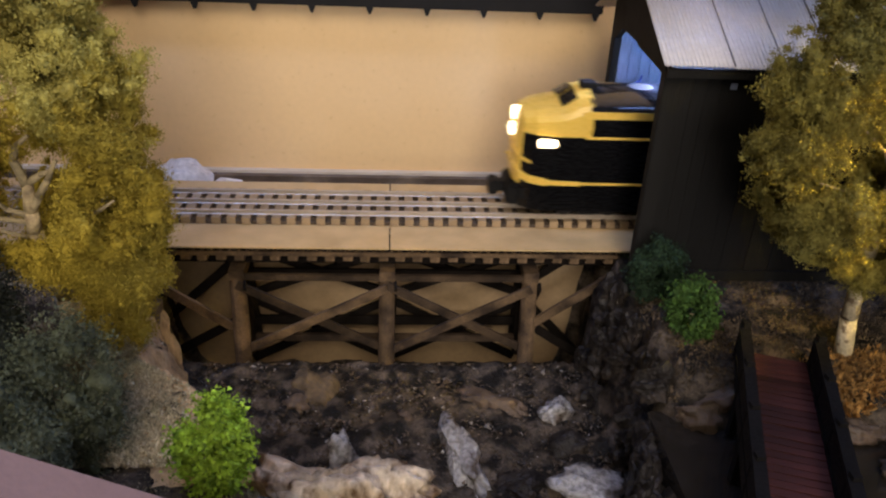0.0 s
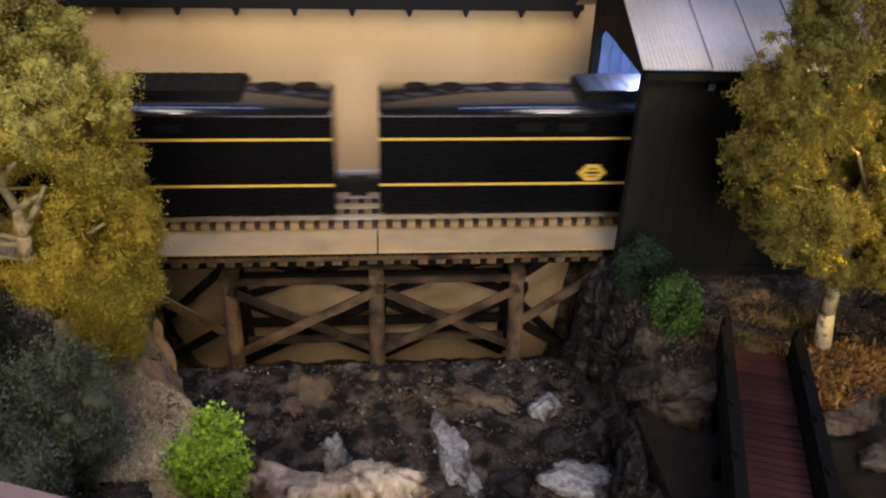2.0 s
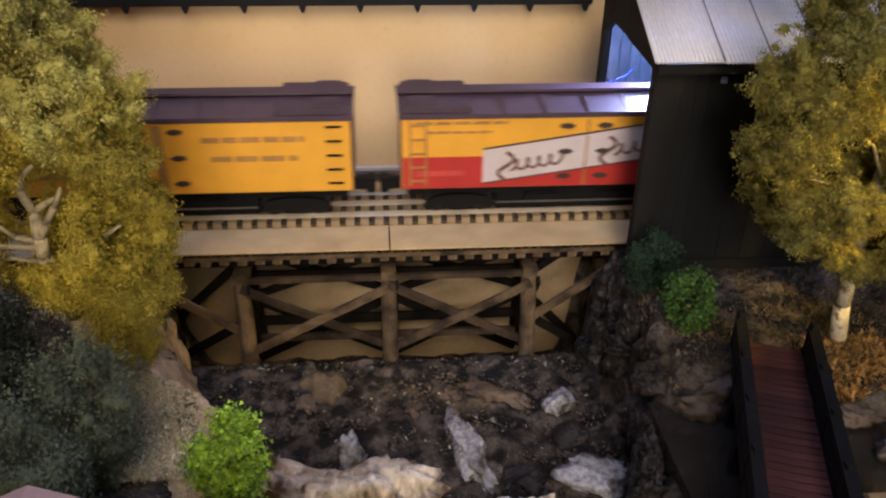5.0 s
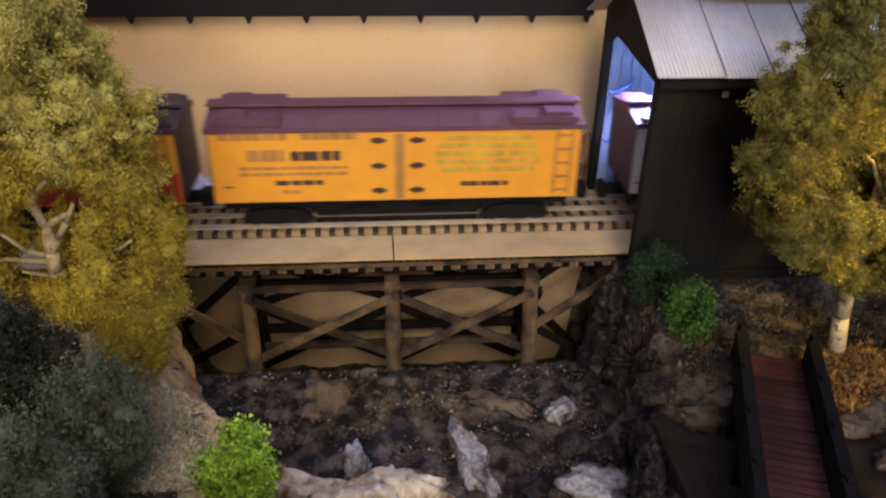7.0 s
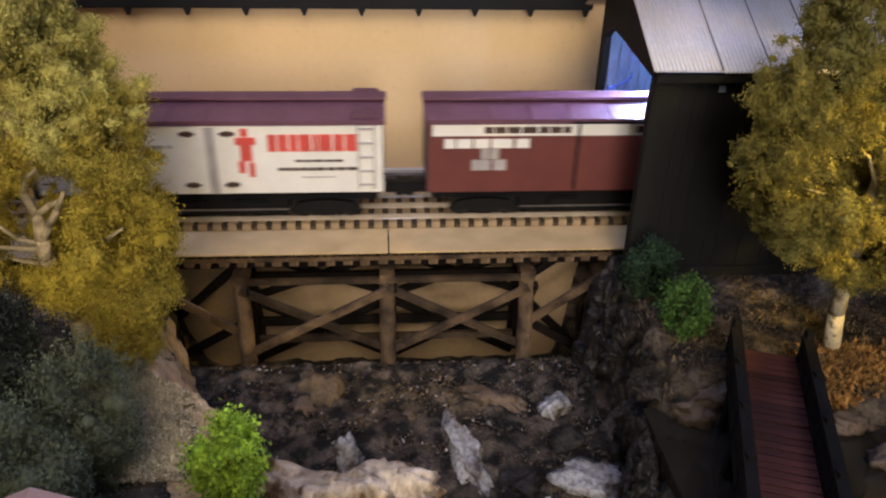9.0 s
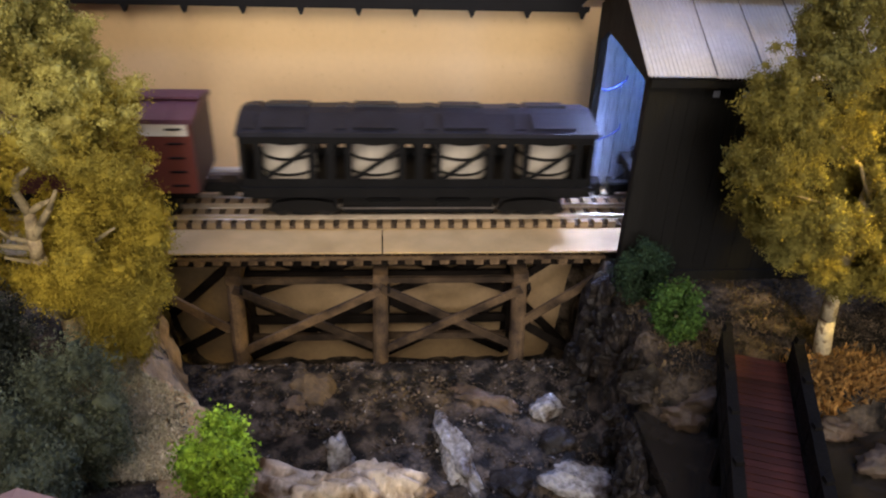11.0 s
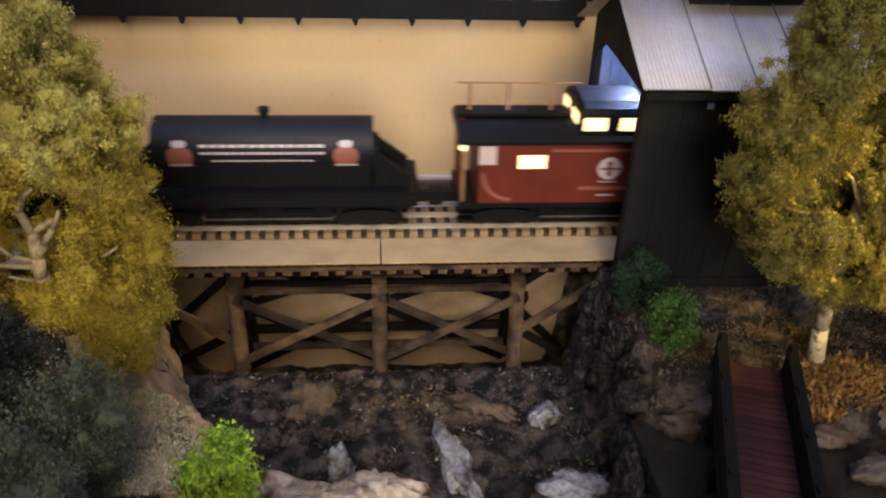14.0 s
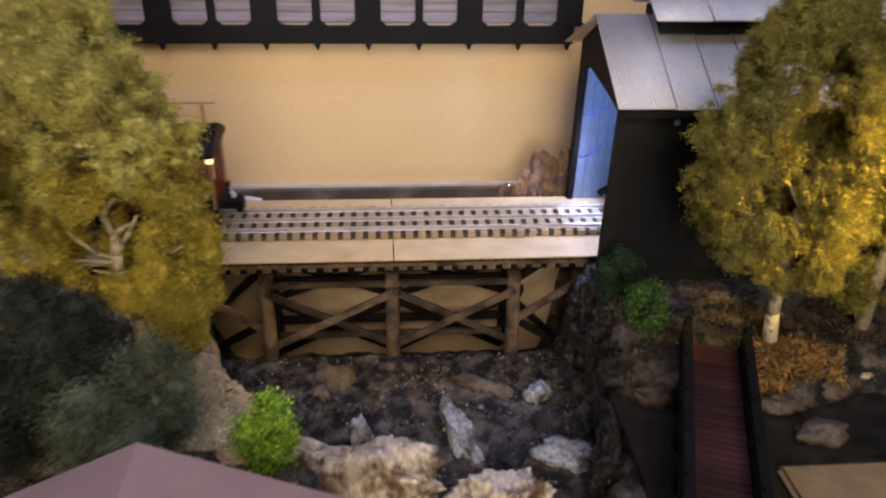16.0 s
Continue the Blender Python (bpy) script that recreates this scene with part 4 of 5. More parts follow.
LEFT += clump_cloud([(-0.215, 0.285, 0.160, 0.055, 0.016, 0.050, 80, 0.008, 0.011)], 9)
# crown split by height so its two colours carry the light on it
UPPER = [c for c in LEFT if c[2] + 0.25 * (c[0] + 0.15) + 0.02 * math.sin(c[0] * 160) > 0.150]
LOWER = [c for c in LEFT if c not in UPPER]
foliage("upper_crown", UPPER, 0.0010, M["sage"], left_tree, 1.05, 11, "sage-green feathery foliage, paler for the light from above")
foliage("lower_crown", LOWER, 0.0010, M["olive"], left_tree, 1.05, 14, "olive feathery foliage, yellowed for the light low on the crown")

right_tree = thing("tree", (0.269, 0.2855, -0.006), "tree with a pale trunk and yellow-green foliage", "tree", "model trees")
limbs(right_tree, ((0.2690, 0.2855, -0.012), [((0.2640, 0.285, 0.02), 0.0054, 0.0046), ((0.262, 0.285, 0.06), 0.0046, 0.004), ((0.264, 0.286, 0.12), 0.0045, 0.003)]),
      [[((0.262, 0.281, 0.085), 0.0012), ((0.234, 0.268, 0.104), 0.0008), ((0.210, 0.264, 0.112), 0.0004)],
       [((0.262, 0.281, 0.10), 0.0013), ((0.240, 0.266, 0.128), 0.0008), ((0.224, 0.262, 0.140), 0.0006)],
       [((0.264, 0.282, 0.09), 0.003), ((0.290, 0.270, 0.14), 0.001)]], 0.006)
RIGHT = crown([(0.050, 0.252, 0.286), (0.058, 0.228, 0.298), (0.068, 0.206, 0.306), (0.080, 0.200, 0.308), (0.096, 0.191, 0.310), (0.106, 0.177, 0.310), (0.126, 0.176, 0.312), (0.142, 0.190, 0.314), (0.150, 0.182, 0.314),
               (0.165, 0.178, 0.312), (0.176, 0.186, 0.310), (0.182, 0.199, 0.308), (0.205, 0.200, 0.300), (0.220, 0.212, 0.290), (0.238, 0.235, 0.270)], 0.286, 0.030, 2350, 0.0028, 0.0072, 5,
              ((0.216, 0.258, 0.116, 0.0060), (0.212, 0.260, 0.086, 0.005)), 84, (0.010, 0.018))
foliage("crown", RIGHT, 0.0010, M["birch"], right_tree, 1.0, 12)

far_tree = thing("tree", (0.345, 0.30, -0.006), "tree with yellow-green foliage beside the shed", "tree", "model trees")
limbs(far_tree, ((0.345, 0.30, -0.012), [((0.345, 0.30, 0.06), 0.006, 0.004), ((0.345, 0.30, 0.13), 0.004, 0.002)]), [], 0.006, "barkdark")
foliage("crown", crown([(0.012, 0.318, 0.350), (0.030, 0.305, 0.365), (0.060, 0.302, 0.380), (0.110, 0.304, 0.390), (0.180, 0.308, 0.385), (0.225, 0.320, 0.360)],
                       0.305, 0.026, 420, 0.004, 0.008, 8, (), 24), 0.0011, M["birch"], far_tree, 0.9, 13)


def bush(place, clumps, material, label, leaf=0.0018, seed=1, density=1.2):
    t = thing("bush", place, label, "bush", "model bushes")
    part("stem", rod(B(), (place[0], place[1], place[2] - 0.004), (place[0], place[1], place[2] + 0.012), 0.002, 0.0015, 8), M["bark"], t)
    foliage("leaves", clumps, leaf, material, t, density, seed)


bush((-0.079, 0.196, -0.014), clump_cloud([(-0.0775, 0.194, 0.009, 0.0150, 0.015, 0.026, 85, 0.0035, 0.0068)], 21), M["bright"], "bright green leafy bush beside the gorge", 0.0021, seed=31, density=1.0)
bush((0.168, 0.350, -0.008), clump_cloud([(0.172, 0.350, 0.013, 0.015, 0.012, 0.022, 46, 0.004, 0.007)], 22), M["darkgreen"], "dark green bush by the shed wall", 0.0016, seed=32)
bush((0.184, 0.312, -0.008), clump_cloud([(0.183, 0.310, 0.006, 0.013, 0.012, 0.026, 60, 0.004, 0.0065)], 23), M["midgreen"], "green leafy bush above the gorge", 0.0021, seed=33)
for place, spec, seed in (((-0.148, 0.205, -0.012), (-0.143, 0.208, 0.026, 0.020, 0.018, 0.040, 64, 0.005, 0.010), 41),
                          ((-0.195, 0.205, -0.012), (-0.190, 0.215, 0.050, 0.028, 0.022, 0.052, 90, 0.007, 0.013), 42),
                          ((-0.165, 0.165, -0.012), (-0.160, 0.170, 0.026, 0.022, 0.018, 0.036, 44, 0.008, 0.013), 43),
                          ((-0.235, 0.19, -0.012), (-0.235, 0.19, 0.04, 0.024, 0.02, 0.05, 40, 0.009, 0.015), 44)):
    # shrubs furthest left take the copy darkened for shade
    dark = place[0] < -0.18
    bush(place, clump_cloud([spec], seed), M["shadegreen" if dark else "greygreen"], "dense grey-green shrub on the bank, darkened for shade" if dark else "dense grey-green shrub on the bank", 0.0012, seed=seed + 10, density=0.7)

tufts("bank_turf", 0.155, 0.50, 0.262, 0.370, 26000, 0.0022, M["turf"], "dry brown turf on the bank")
# this patch's orange stands in for the lamp light pooled round the tree
tufts("orange_scrub", 0.235, 0.36, 0.255, 0.300, 9000, 0.0035, M["scrub"], "dry scrub round the tree, warm light in its orange colour", lambda x, y: (np.hypot((x - 0.274) / 0.036, (y - 0.264) / 0.02) < 1 + RNG.normal(0, 0.2, len(x))) & (np.hypot(x - 0.262, y - 0.30) > 0.012))
tufts("gravel_slope", -0.175, -0.055, 0.20, 0.375, 70000, 0.0016, M["slope"], "pale tan gravel slope down into the gorge", lambda x, y: (x < -0.03 - 0.40 * (y - 0.18)) & (x < -0.048 - 0.255 * y + RNG.normal(0, 0.007, len(y))), lift=0.0035, limit=0.93)
tufts("bank_gravel", -0.30, -0.02, 0.10, 0.395, 70000, 0.0018, M["gravelturf"], "pale gravel and dry grass on the bank")


# ---- house near the viewer ----
def build_house():
    t = thing("house", (-0.112, 0.062, -0.012), "small house with a dull pink hipped roof", "house")
    part("wall", box(B(), -0.185, -0.045, 0.030, 0.092, -0.014, 0.052), M["housewall"], t)
    bm = B()
    pts = [(-0.205, 0.100, 0.050), (-0.015, 0.100, 0.050), (-0.015, 0.0, 0.050), (-0.205, 0.0, 0.050), (-0.112, 0.100, 0.094), (-0.112, 0.0, 0.094)]
    lo = [bm.verts.new((x, y, z - 0.003)) for x, y, z in pts]
    hi = [bm.verts.new(p) for p in pts]
    for f in ((0, 3, 5, 4), (1, 4, 5, 2), (0, 4, 1), (2, 5, 3)):
        bm.faces.new([hi[i] for i in f])
        bm.faces.new([lo[i] for i in reversed(f)])
    for a, c in ((0, 1), (1, 2), (2, 3), (3, 0)):
        bm.faces.new([lo[a], lo[c], hi[c], hi[a]])
    bmesh.ops.recalc_face_normals(bm, faces=bm.faces)
    part("roof", bm, M["pinkroof"], t)


build_house()


# ---- the train: every car is built about the track's centre and keyed along it ----
W = 0.030           # half the width of a car
SPEED = 0.208
CARS = []           # thing, its middle's place along the line at 0 s


def car(name, middle, label, category):
    t = thing(name, (0, 0, 0), label, category, "cars of the train" if category != "locomotive" else "locomotives")
    CARS.append((t, middle))
    return t


def running_gear(t, L, at, bed=(0.019, 0.0275), half=0.020):
    """Underframe, two trucks with wheels, and couplers."""
    part("underframe", box(B(), -L / 2 + 0.004, L / 2 - 0.004, -half, half, *bed), M["flatblack"], t)
    for s in (-1, 1):
        tr = part("truck", box(B(), s * at - 0.008, s * at + 0.008, -0.012, 0.012, 0.0095, 0.0192), M["flatblack"], t)
        for y in (-0.0225, 0.0200):
            x = s * at
            bm = prism(B(), [(x - 0.026, 0.0115), (x - 0.020, 0.0180), (x - 0.007, 0.0200), (x + 0.007, 0.0200), (x + 0.020, 0.0180), (x + 0.026, 0.0115),
                             (x + 0.022, 0.0095), (x + 0.012, 0.0120), (x + 0.006, 0.0080), (x - 0.006, 0.0080), (x - 0.012, 0.0120), (x - 0.022, 0.0095)],
                       "y", y - 0.0018, y + 0.0018)
            part("side_frame", bm, M["flatblack"], tr)
        for dx in (-0.0165, 0.0165):
            bm = rod(B(), (s * at + dx, -0.020, 0.0136), (s * at + dx, 0.020, 0.0136), 0.0022, seg=8)
            part("axle", bm, M["steel"], tr)
            for y in (-0.0175, 0.0175):
                bm = rod(B(), (s * at + dx, y - 0.0022, 0.0136), (s * at + dx, y + 0.0022, 0.0136), 0.0086, seg=20)
                part("wheel", bm, M["steel"], tr)
        bm = box(B(), min(s * (L / 2 - 0.006), s * (L / 2 + 0.015)), max(s * (L / 2 - 0.006), s * (L / 2 + 0.015)), -0.004, 0.004, 0.016, 0.024, 0.001)
        box(bm, min(s * (L / 2 + 0.009), s * (L / 2 + 0.016)), max(s * (L / 2 + 0.009), s * (L / 2 + 0.016)), -0.007, 0.007, 0.0145, 0.0255, 0.001)
        part("coupler", bm, M["flatblack"], t)
    reach = at - 0.027
    # black boxes added between the trucks in place of the shade under the car
    bm = box(B(), -reach, reach, -0.0195, 0.0195, 0.0066, bed[0] + 0.001, 0.001)
    for k in (-1, 1):
        box(bm, k * reach * 0.45 - 0.012, k * reach * 0.45 + 0.012, -0.0235, 0.0235, 0.0085, bed[0] + 0.001, 0.0015)
    part("brake_gear", bm, M["flatblack"], t)
    for y in (-0.0245, 0.0245):
        part("truss_rod", rod(B(), (-reach, y, 0.0135), (reach, y, 0.0135), 0.0008, seg=6), M["trussrod"], t)


def art(bm, x0, x1, z0, z1, d=0.0004, y=-W):
    """A thin painted patch on both sides of a car."""
    box(bm, x0, x1, y - d, y + 0.0004, z0, z1)
    box(bm, -x1, -x0, -y - 0.0004, -y + d, z0, z1)
    return bm


def sides(name, x0, x1, z0, z1, material, t, d=0.0004, label="", y=-W):
    """The same piece on each side of a car, as two parts."""
    a = part(name, box(B(), x0, x1, y - d, y + 0.0004, z0, z1), material, t, label)
    part(name, box(B(), -x1, -x0, -y - 0.0004, -y + d, z0, z1), material, t, label)
    return a


def bars(bm, x0, x1, z0, z1, words, seed, d=0.0004):
    """A line of unreadable writing: a row of short bars."""
    r = random.Random(seed)
    x = x0
    total = x1 - x0
    while x < x1 - total * 0.03:
        w = min(total * r.uniform(0.6, 1.4) / words, x1 - x)
        art(bm, x, x + w * 0.86, z0, z1, d)
        x += w
    return bm


def loft(bm, sections):
    """Skin through sections: (x, closed outline of y, z)."""
    rows = [[bm.verts.new((x, y, z)) for y, z in out] for x, out in sections]
    for a, c in zip(rows, rows[1:]):
        n = len(a)
        for i in range(n):
            j = (i + 1) % n
            bm.faces.new([a[i], a[j], c[j], c[i]])
    bm.faces.new(rows[0][::-1])
    bm.faces.new(rows[-1])
    bmesh.ops.recalc_face_normals(bm, faces=bm.faces)
    return bm


def arch(half, z0, side, top, n=7):
    """Outline with straight sides and a rounded roof."""
    pts = [(-half, z0), (-half, side)]
    for i in range(1, n):
        a = math.pi * i / n
        pts.append((-half * math.cos(a), side + (top - side) * math.sin(a)))
    return pts + [(half, side), (half, z0)]


def diesel(middle, cab):
    L = 0.297 if cab else 0.293
    h = L / 2
    t = car("diesel_locomotive", middle, "black streamlined diesel locomotive with yellow nose and stripes" if cab else "black streamlined diesel booster unit with thin yellow stripes", "locomotive")
    front = -h + (0.046 if cab else 0)
    low = [(x, [(-w, 0.0127), (-w, 0.069), (w, 0.069), (w, 0.0127)]) for x, w in
           (((-h + 0.004, 0.0205), (-h + 0.010, 0.0258), (-h + 0.022, 0.0294), (front, W), (h, W)) if cab else ((-h, W), (h, W)))]
    part("lower_body", loft(B(), low), M["black"], t)
    part("upper_body", loft(B(), [(x, arch(W, 0.0692, 0.0850, 0.0950, 10)) for x in (front, 0, h)]), M["black"], t)
    part("roof", loft(B(), [(x, arch(W + 0.0002, 0.0862, 0.0872, 0.0972, 14)) for x in (front + 0.002, 0, h - 0.002)]), M["roofblack"], t, "glossy black rounded roof", smooth=True)
    if cab:
        nose = [(-h + 0.0005, arch(0.012, 0.0692, 0.073, 0.0785)), (-h + 0.004, arch(0.0205, 0.0692, 0.0755, 0.0835)), (-h + 0.012, arch(0.0265, 0.0692, 0.078, 0.0862)),
                (-h + 0.024, arch(0.0297, 0.0692, 0.080, 0.0880)), (-h + 0.030, arch(0.0302, 0.0692, 0.081, 0.0888)), (-h + 0.041, arch(0.0303, 0.0692, 0.0848, 0.0962)),
                (front + 0.004, arch(0.0306, 0.0692, 0.0868, 0.0978))]
        n = part("nose", loft(B(), nose), M["locoyellow"], t, "yellow rounded nose", smooth=False)
        for s in (-1, 1):
            bm = B()
            vs = [bm.verts.new(v) for v in ((-h + 0.0305, s * 0.003, 0.0890), (-h + 0.0305, s * 0.018, 0.0872), (-h + 0.0400, s * 0.017, 0.0935), (-h + 0.0400, s * 0.003, 0.0955))]
            f = bm.faces.new(vs)
            r = bmesh.ops.extrude_face_region(bm, geom=[f])
            bmesh.ops.translate(bm, vec=(-0.0012, 0, 0.0012), verts=[v for v in r["geom"] if isinstance(v, bmesh.types.BMVert)])
            bmesh.ops.recalc_face_normals(bm, faces=bm.faces)
            part("windshield", bm, M["black"], n)
            part("number_board", box(B(), -h + 0.0135, -h + 0.0265, s * 0.0298 - 0.0022, s * 0.0298 + 0.0022, 0.0615, 0.0670, 0.001), M["headlight"], t, "lit number board")
            part("cab_window", box(B(), -h + 0.050, -h + 0.068, s * 0.0304 - 0.0003, s * 0.0304 + 0.0003, 0.0735, 0.0815), M["black"], t)
            edge = [(-h - 0.0004, s * 0.006), (-h + 0.0004, s * 0.0135), (-h + 0.0032, s * 0.0206), (-h + 0.0100, s * 0.0262), (-h + 0.0220, s * 0.0298), (front, s * 0.0303)]
            for name, zs, hs in (("nose_stripe", (0.040, 0.0392, 0.0375, 0.0360, 0.0348, 0.0344), 0.0055), ("whisker_stripe", (0.054, 0.0530, 0.0505, 0.0485, 0.0475, 0.047), 0.0018)):
                bm = B()
                for (p, z), (q, zz) in list(zip(zip(edge, zs), zip(edge[1:], zs[1:])))[: 5 if hs > 0.003 else 3]:
                    beam(bm, (*p, z), (*q, zz), 0.0012, hs if p[0] < -h + 0.012 else hs * 0.6)
                part(name, bm, M["locoyellow"], t)
            part("cab_band", box(B(), front - 0.004, 0.018, s * 0.0303 - 0.0004, s * 0.0303 + 0.0004, 0.0826, 0.0878), M["locoyellow"], t, "broad yellow band")
        part("nose_front", loft(B(), [(x, [(-w, 0.030), (-w, 0.0694), (w, 0.0694), (w, 0.030)]) for x, w in ((-h, 0.0115), (-h + 0.003, 0.0190), (-h + 0.0045, 0.0200))]), M["locoyellow"], t, "yellow nose front")
        part("headlight", rod(B(), (-h - 0.002, 0, 0.0770), (-h + 0.005, 0, 0.0770), 0.0048, seg=16), M["headlight"], t, "glowing headlight")
        part("headlight", rod(B(), (-h - 0.003, 0, 0.0650), (-h + 0.003, 0, 0.0650), 0.0046, seg=16), M["headlight"], t, "glowing headlight")
        part("pilot", box(B(), -h - 0.004, -h + 0.02, -0.018, 0.018, 0.0115, 0.027, 0.002), M["flatblack"], t)
    for z in (0.0689, 0.0344):
        sides("stripe", front if cab else -h, h, z - 0.0009, z + 0.0009, M["locoyellow"], t, 0.0004, "thin yellow stripe")
    for s in (-1, 1):
        d = 0.012
        x = 0.0105 if cab else 0.0065
        bm = prism(B(), [(x - d * 0.85, 0.0425), (x - d * 0.4, 0.0365), (x + d * 0.4, 0.0365), (x + d * 0.85, 0.0425), (x + d * 0.4, 0.0490), (x - d * 0.4, 0.0490)], "y", s * W - 0.0006, s * W + 0.0006)
        e = part("emblem", bm, M["locoyellow"], t, "yellow diamond emblem")
        bm = box(B(), x - 0.005, x + 0.005, s * W - 0.0009, s * W + 0.0009, 0.0418, 0.0437)
        box(bm, x - 0.003, x + 0.003, s * W - 0.0009, s * W + 0.0009, 0.0395, 0.0405)
        box(bm, x - 0.003, x + 0.003, s * W - 0.0009, s * W + 0.0009, 0.0452, 0.0462)
        part("emblem_bar", bm, M["ink"], e)
    hs = part("radiator_housing", box(B(), -0.004, 0.089, -0.0225, 0.0225, 0.0890, 0.1000, 0.002), M["flatblack"], t, "raised black roof housing")
    for i in range(9):
        x = 0.002 + i * 0.0095
        part("grille", box(B(), x, x + 0.006, -0.020, 0.020, 0.0996, 0.1006), M["flatblack"], hs)
    for x in ((-0.060, -0.035, 0.105, 0.130) if cab else (-0.120, -0.095, -0.060, -0.035, 0.105, 0.130)):
        part("roof_fan", rod(B(), (x, 0, 0.0940), (x, 0, 0.0977), 0.0090, 0.0085, 18), M["flatblack"], t)
    if cab:
        part("horn", box(B(), -0.104, -0.092, -0.006, 0.006, 0.0955, 0.1010, 0.001), M["flatblack"], t)
    for x in (-0.05, -0.02, 0.03):
        sides("side_louvre", x, x + 0.018, 0.074, 0.080, M["flatblack"], t, 0.0003)
    part("fuel_tank", box(B(), -0.034, 0.034, -0.024, 0.024, 0.0095, 0.020, 0.002), M["flatblack"], t)
    running_gear(t, L, 0.092, half=0.024)
    return t


def house_car(t, L, side, roof, ridge=0.0925, eave=0.0830, z0=0.0280, split=None, ladder="flatblack"):
    """Body, gabled roof with a running board, ends and ladders."""
    h = L / 2
    part("body", box(B(), -h, h, -W, W, z0, eave - 0.001, 0.0006), M[side], t)
    if split:
        sides("lower_side", -h + 0.0006, h - 0.0006, z0 + 0.0005, split[1], M[split[0]], t, 0.0003)
    part("car_end", box(B(), -h - 0.0008, -h, -W + 0.001, W - 0.001, z0, eave), M["darkpurple"], t)
    part("car_end", box(B(), h, h + 0.0008, -W + 0.001, W - 0.001, z0, eave), M["darkpurple"], t)
    bm = prism(B(), [(-W - 0.0012, eave - 0.0022), (-W - 0.0012, eave + 0.0012), (0, ridge - 0.0022), (W + 0.0012, eave + 0.0012), (W + 0.0012, eave - 0.0022)], "x", -h - 0.002, h + 0.002)
    rf = part("roof", bm, M[roof], t)
    part("running_board", box(B(), -h - 0.003, h + 0.003, -0.0065, 0.0065, ridge - 0.0012, ridge + 0.0006), M[roof], rf)
    for i in range(9):
        x = -h + (i + 0.5) * L / 9
        for s in (-1, 1):
            part("roof_rib", beam(B(), (x, s * W, eave + 0.0016), (x, s * 0.007, ridge - 0.0022), 0.0012, 0.0010), M[roof], rf)
    for sx, sy in ((-1, -1), (1, -1), (1, 1), (-1, 1)):
        bm = B()
        x = sx * (h - 0.006)
        for k in range(5):
            box(bm, min(x, x - sx * 0.011), max(x, x - sx * 0.011), sy * W - 0.0016, sy * W + 0.0016, z0 + 0.006 + k * 0.0105, z0 + 0.0072 + k * 0.0105)
        for dx in ((0, 0.011) if ladder != "flatblack" else ()):
            box(bm, x - sx * dx - 0.0007, x - sx * dx + 0.0007, sy * W - 0.0012, sy * W + 0.0012, z0 + 0.003, z0 + 0.0515)
        if sx > 0 or roof != "purple":
            part("ladder", bm, M[ladder], t)
        else:
            bm.free()
    running_gear(t, L, h - 0.042)


def ice_hatches(t, L, roof, ridge=0.0925, eave=0.0830, big=True):
    h = L / 2
    for sx in (-1, 1):
        for sy in (-1, 1):
            x0, x1 = sorted((sx * (h - 0.002), sx * (h - (0.050 if big else 0.022))))
            hb = part("hatch_platform", box(B(), x0, x1, min(sy * 0.007, sy * 0.0295), max(sy * 0.007, sy * 0.0295), eave + 0.001, ridge - (0.0035 if big else 0.004), 0.001), M[roof], t)
            x2, x3 = sorted((sx * (h - 0.006), sx * (h - (0.026 if big else 0.018))))
            part("hatch", box(B(), x2, x3, min(sy * 0.010, sy * 0.026), max(sy * 0.010, sy * 0.026), ridge - 0.005, ridge - (0.0012 if big else 0.003), 0.001), M[roof], hb)


def reefer_door(t, colour, rows=3):
    if colour:
        sides("door", -0.012, 0.0125, 0.0295, 0.0800, M[colour], t, 0.0005)
    sides("door_post", *((-0.0020, 0.0045) if colour else (0.0006, 0.0022)), 0.0295, 0.0790, M["fadedink" if colour != "white" else "greyink"], t, 0.0009)
    for k in range(rows):
        z = 0.0365 + k * (0.038 / max(1, rows - 1))
        for s in (-1, 1):
            for y in (-W - 0.0008, W + 0.0008):
                bm = prism(B(), [(s * 0.0185, z + 0.0010), (s * 0.0185, z - 0.0010), (s * 0.0120, z - 0.0022), (s * 0.0075, z), (s * 0.0120, z + 0.0022)], "y", y - 0.0008, y + 0.0008)
                part("hinge", bm, M["ink"], t)


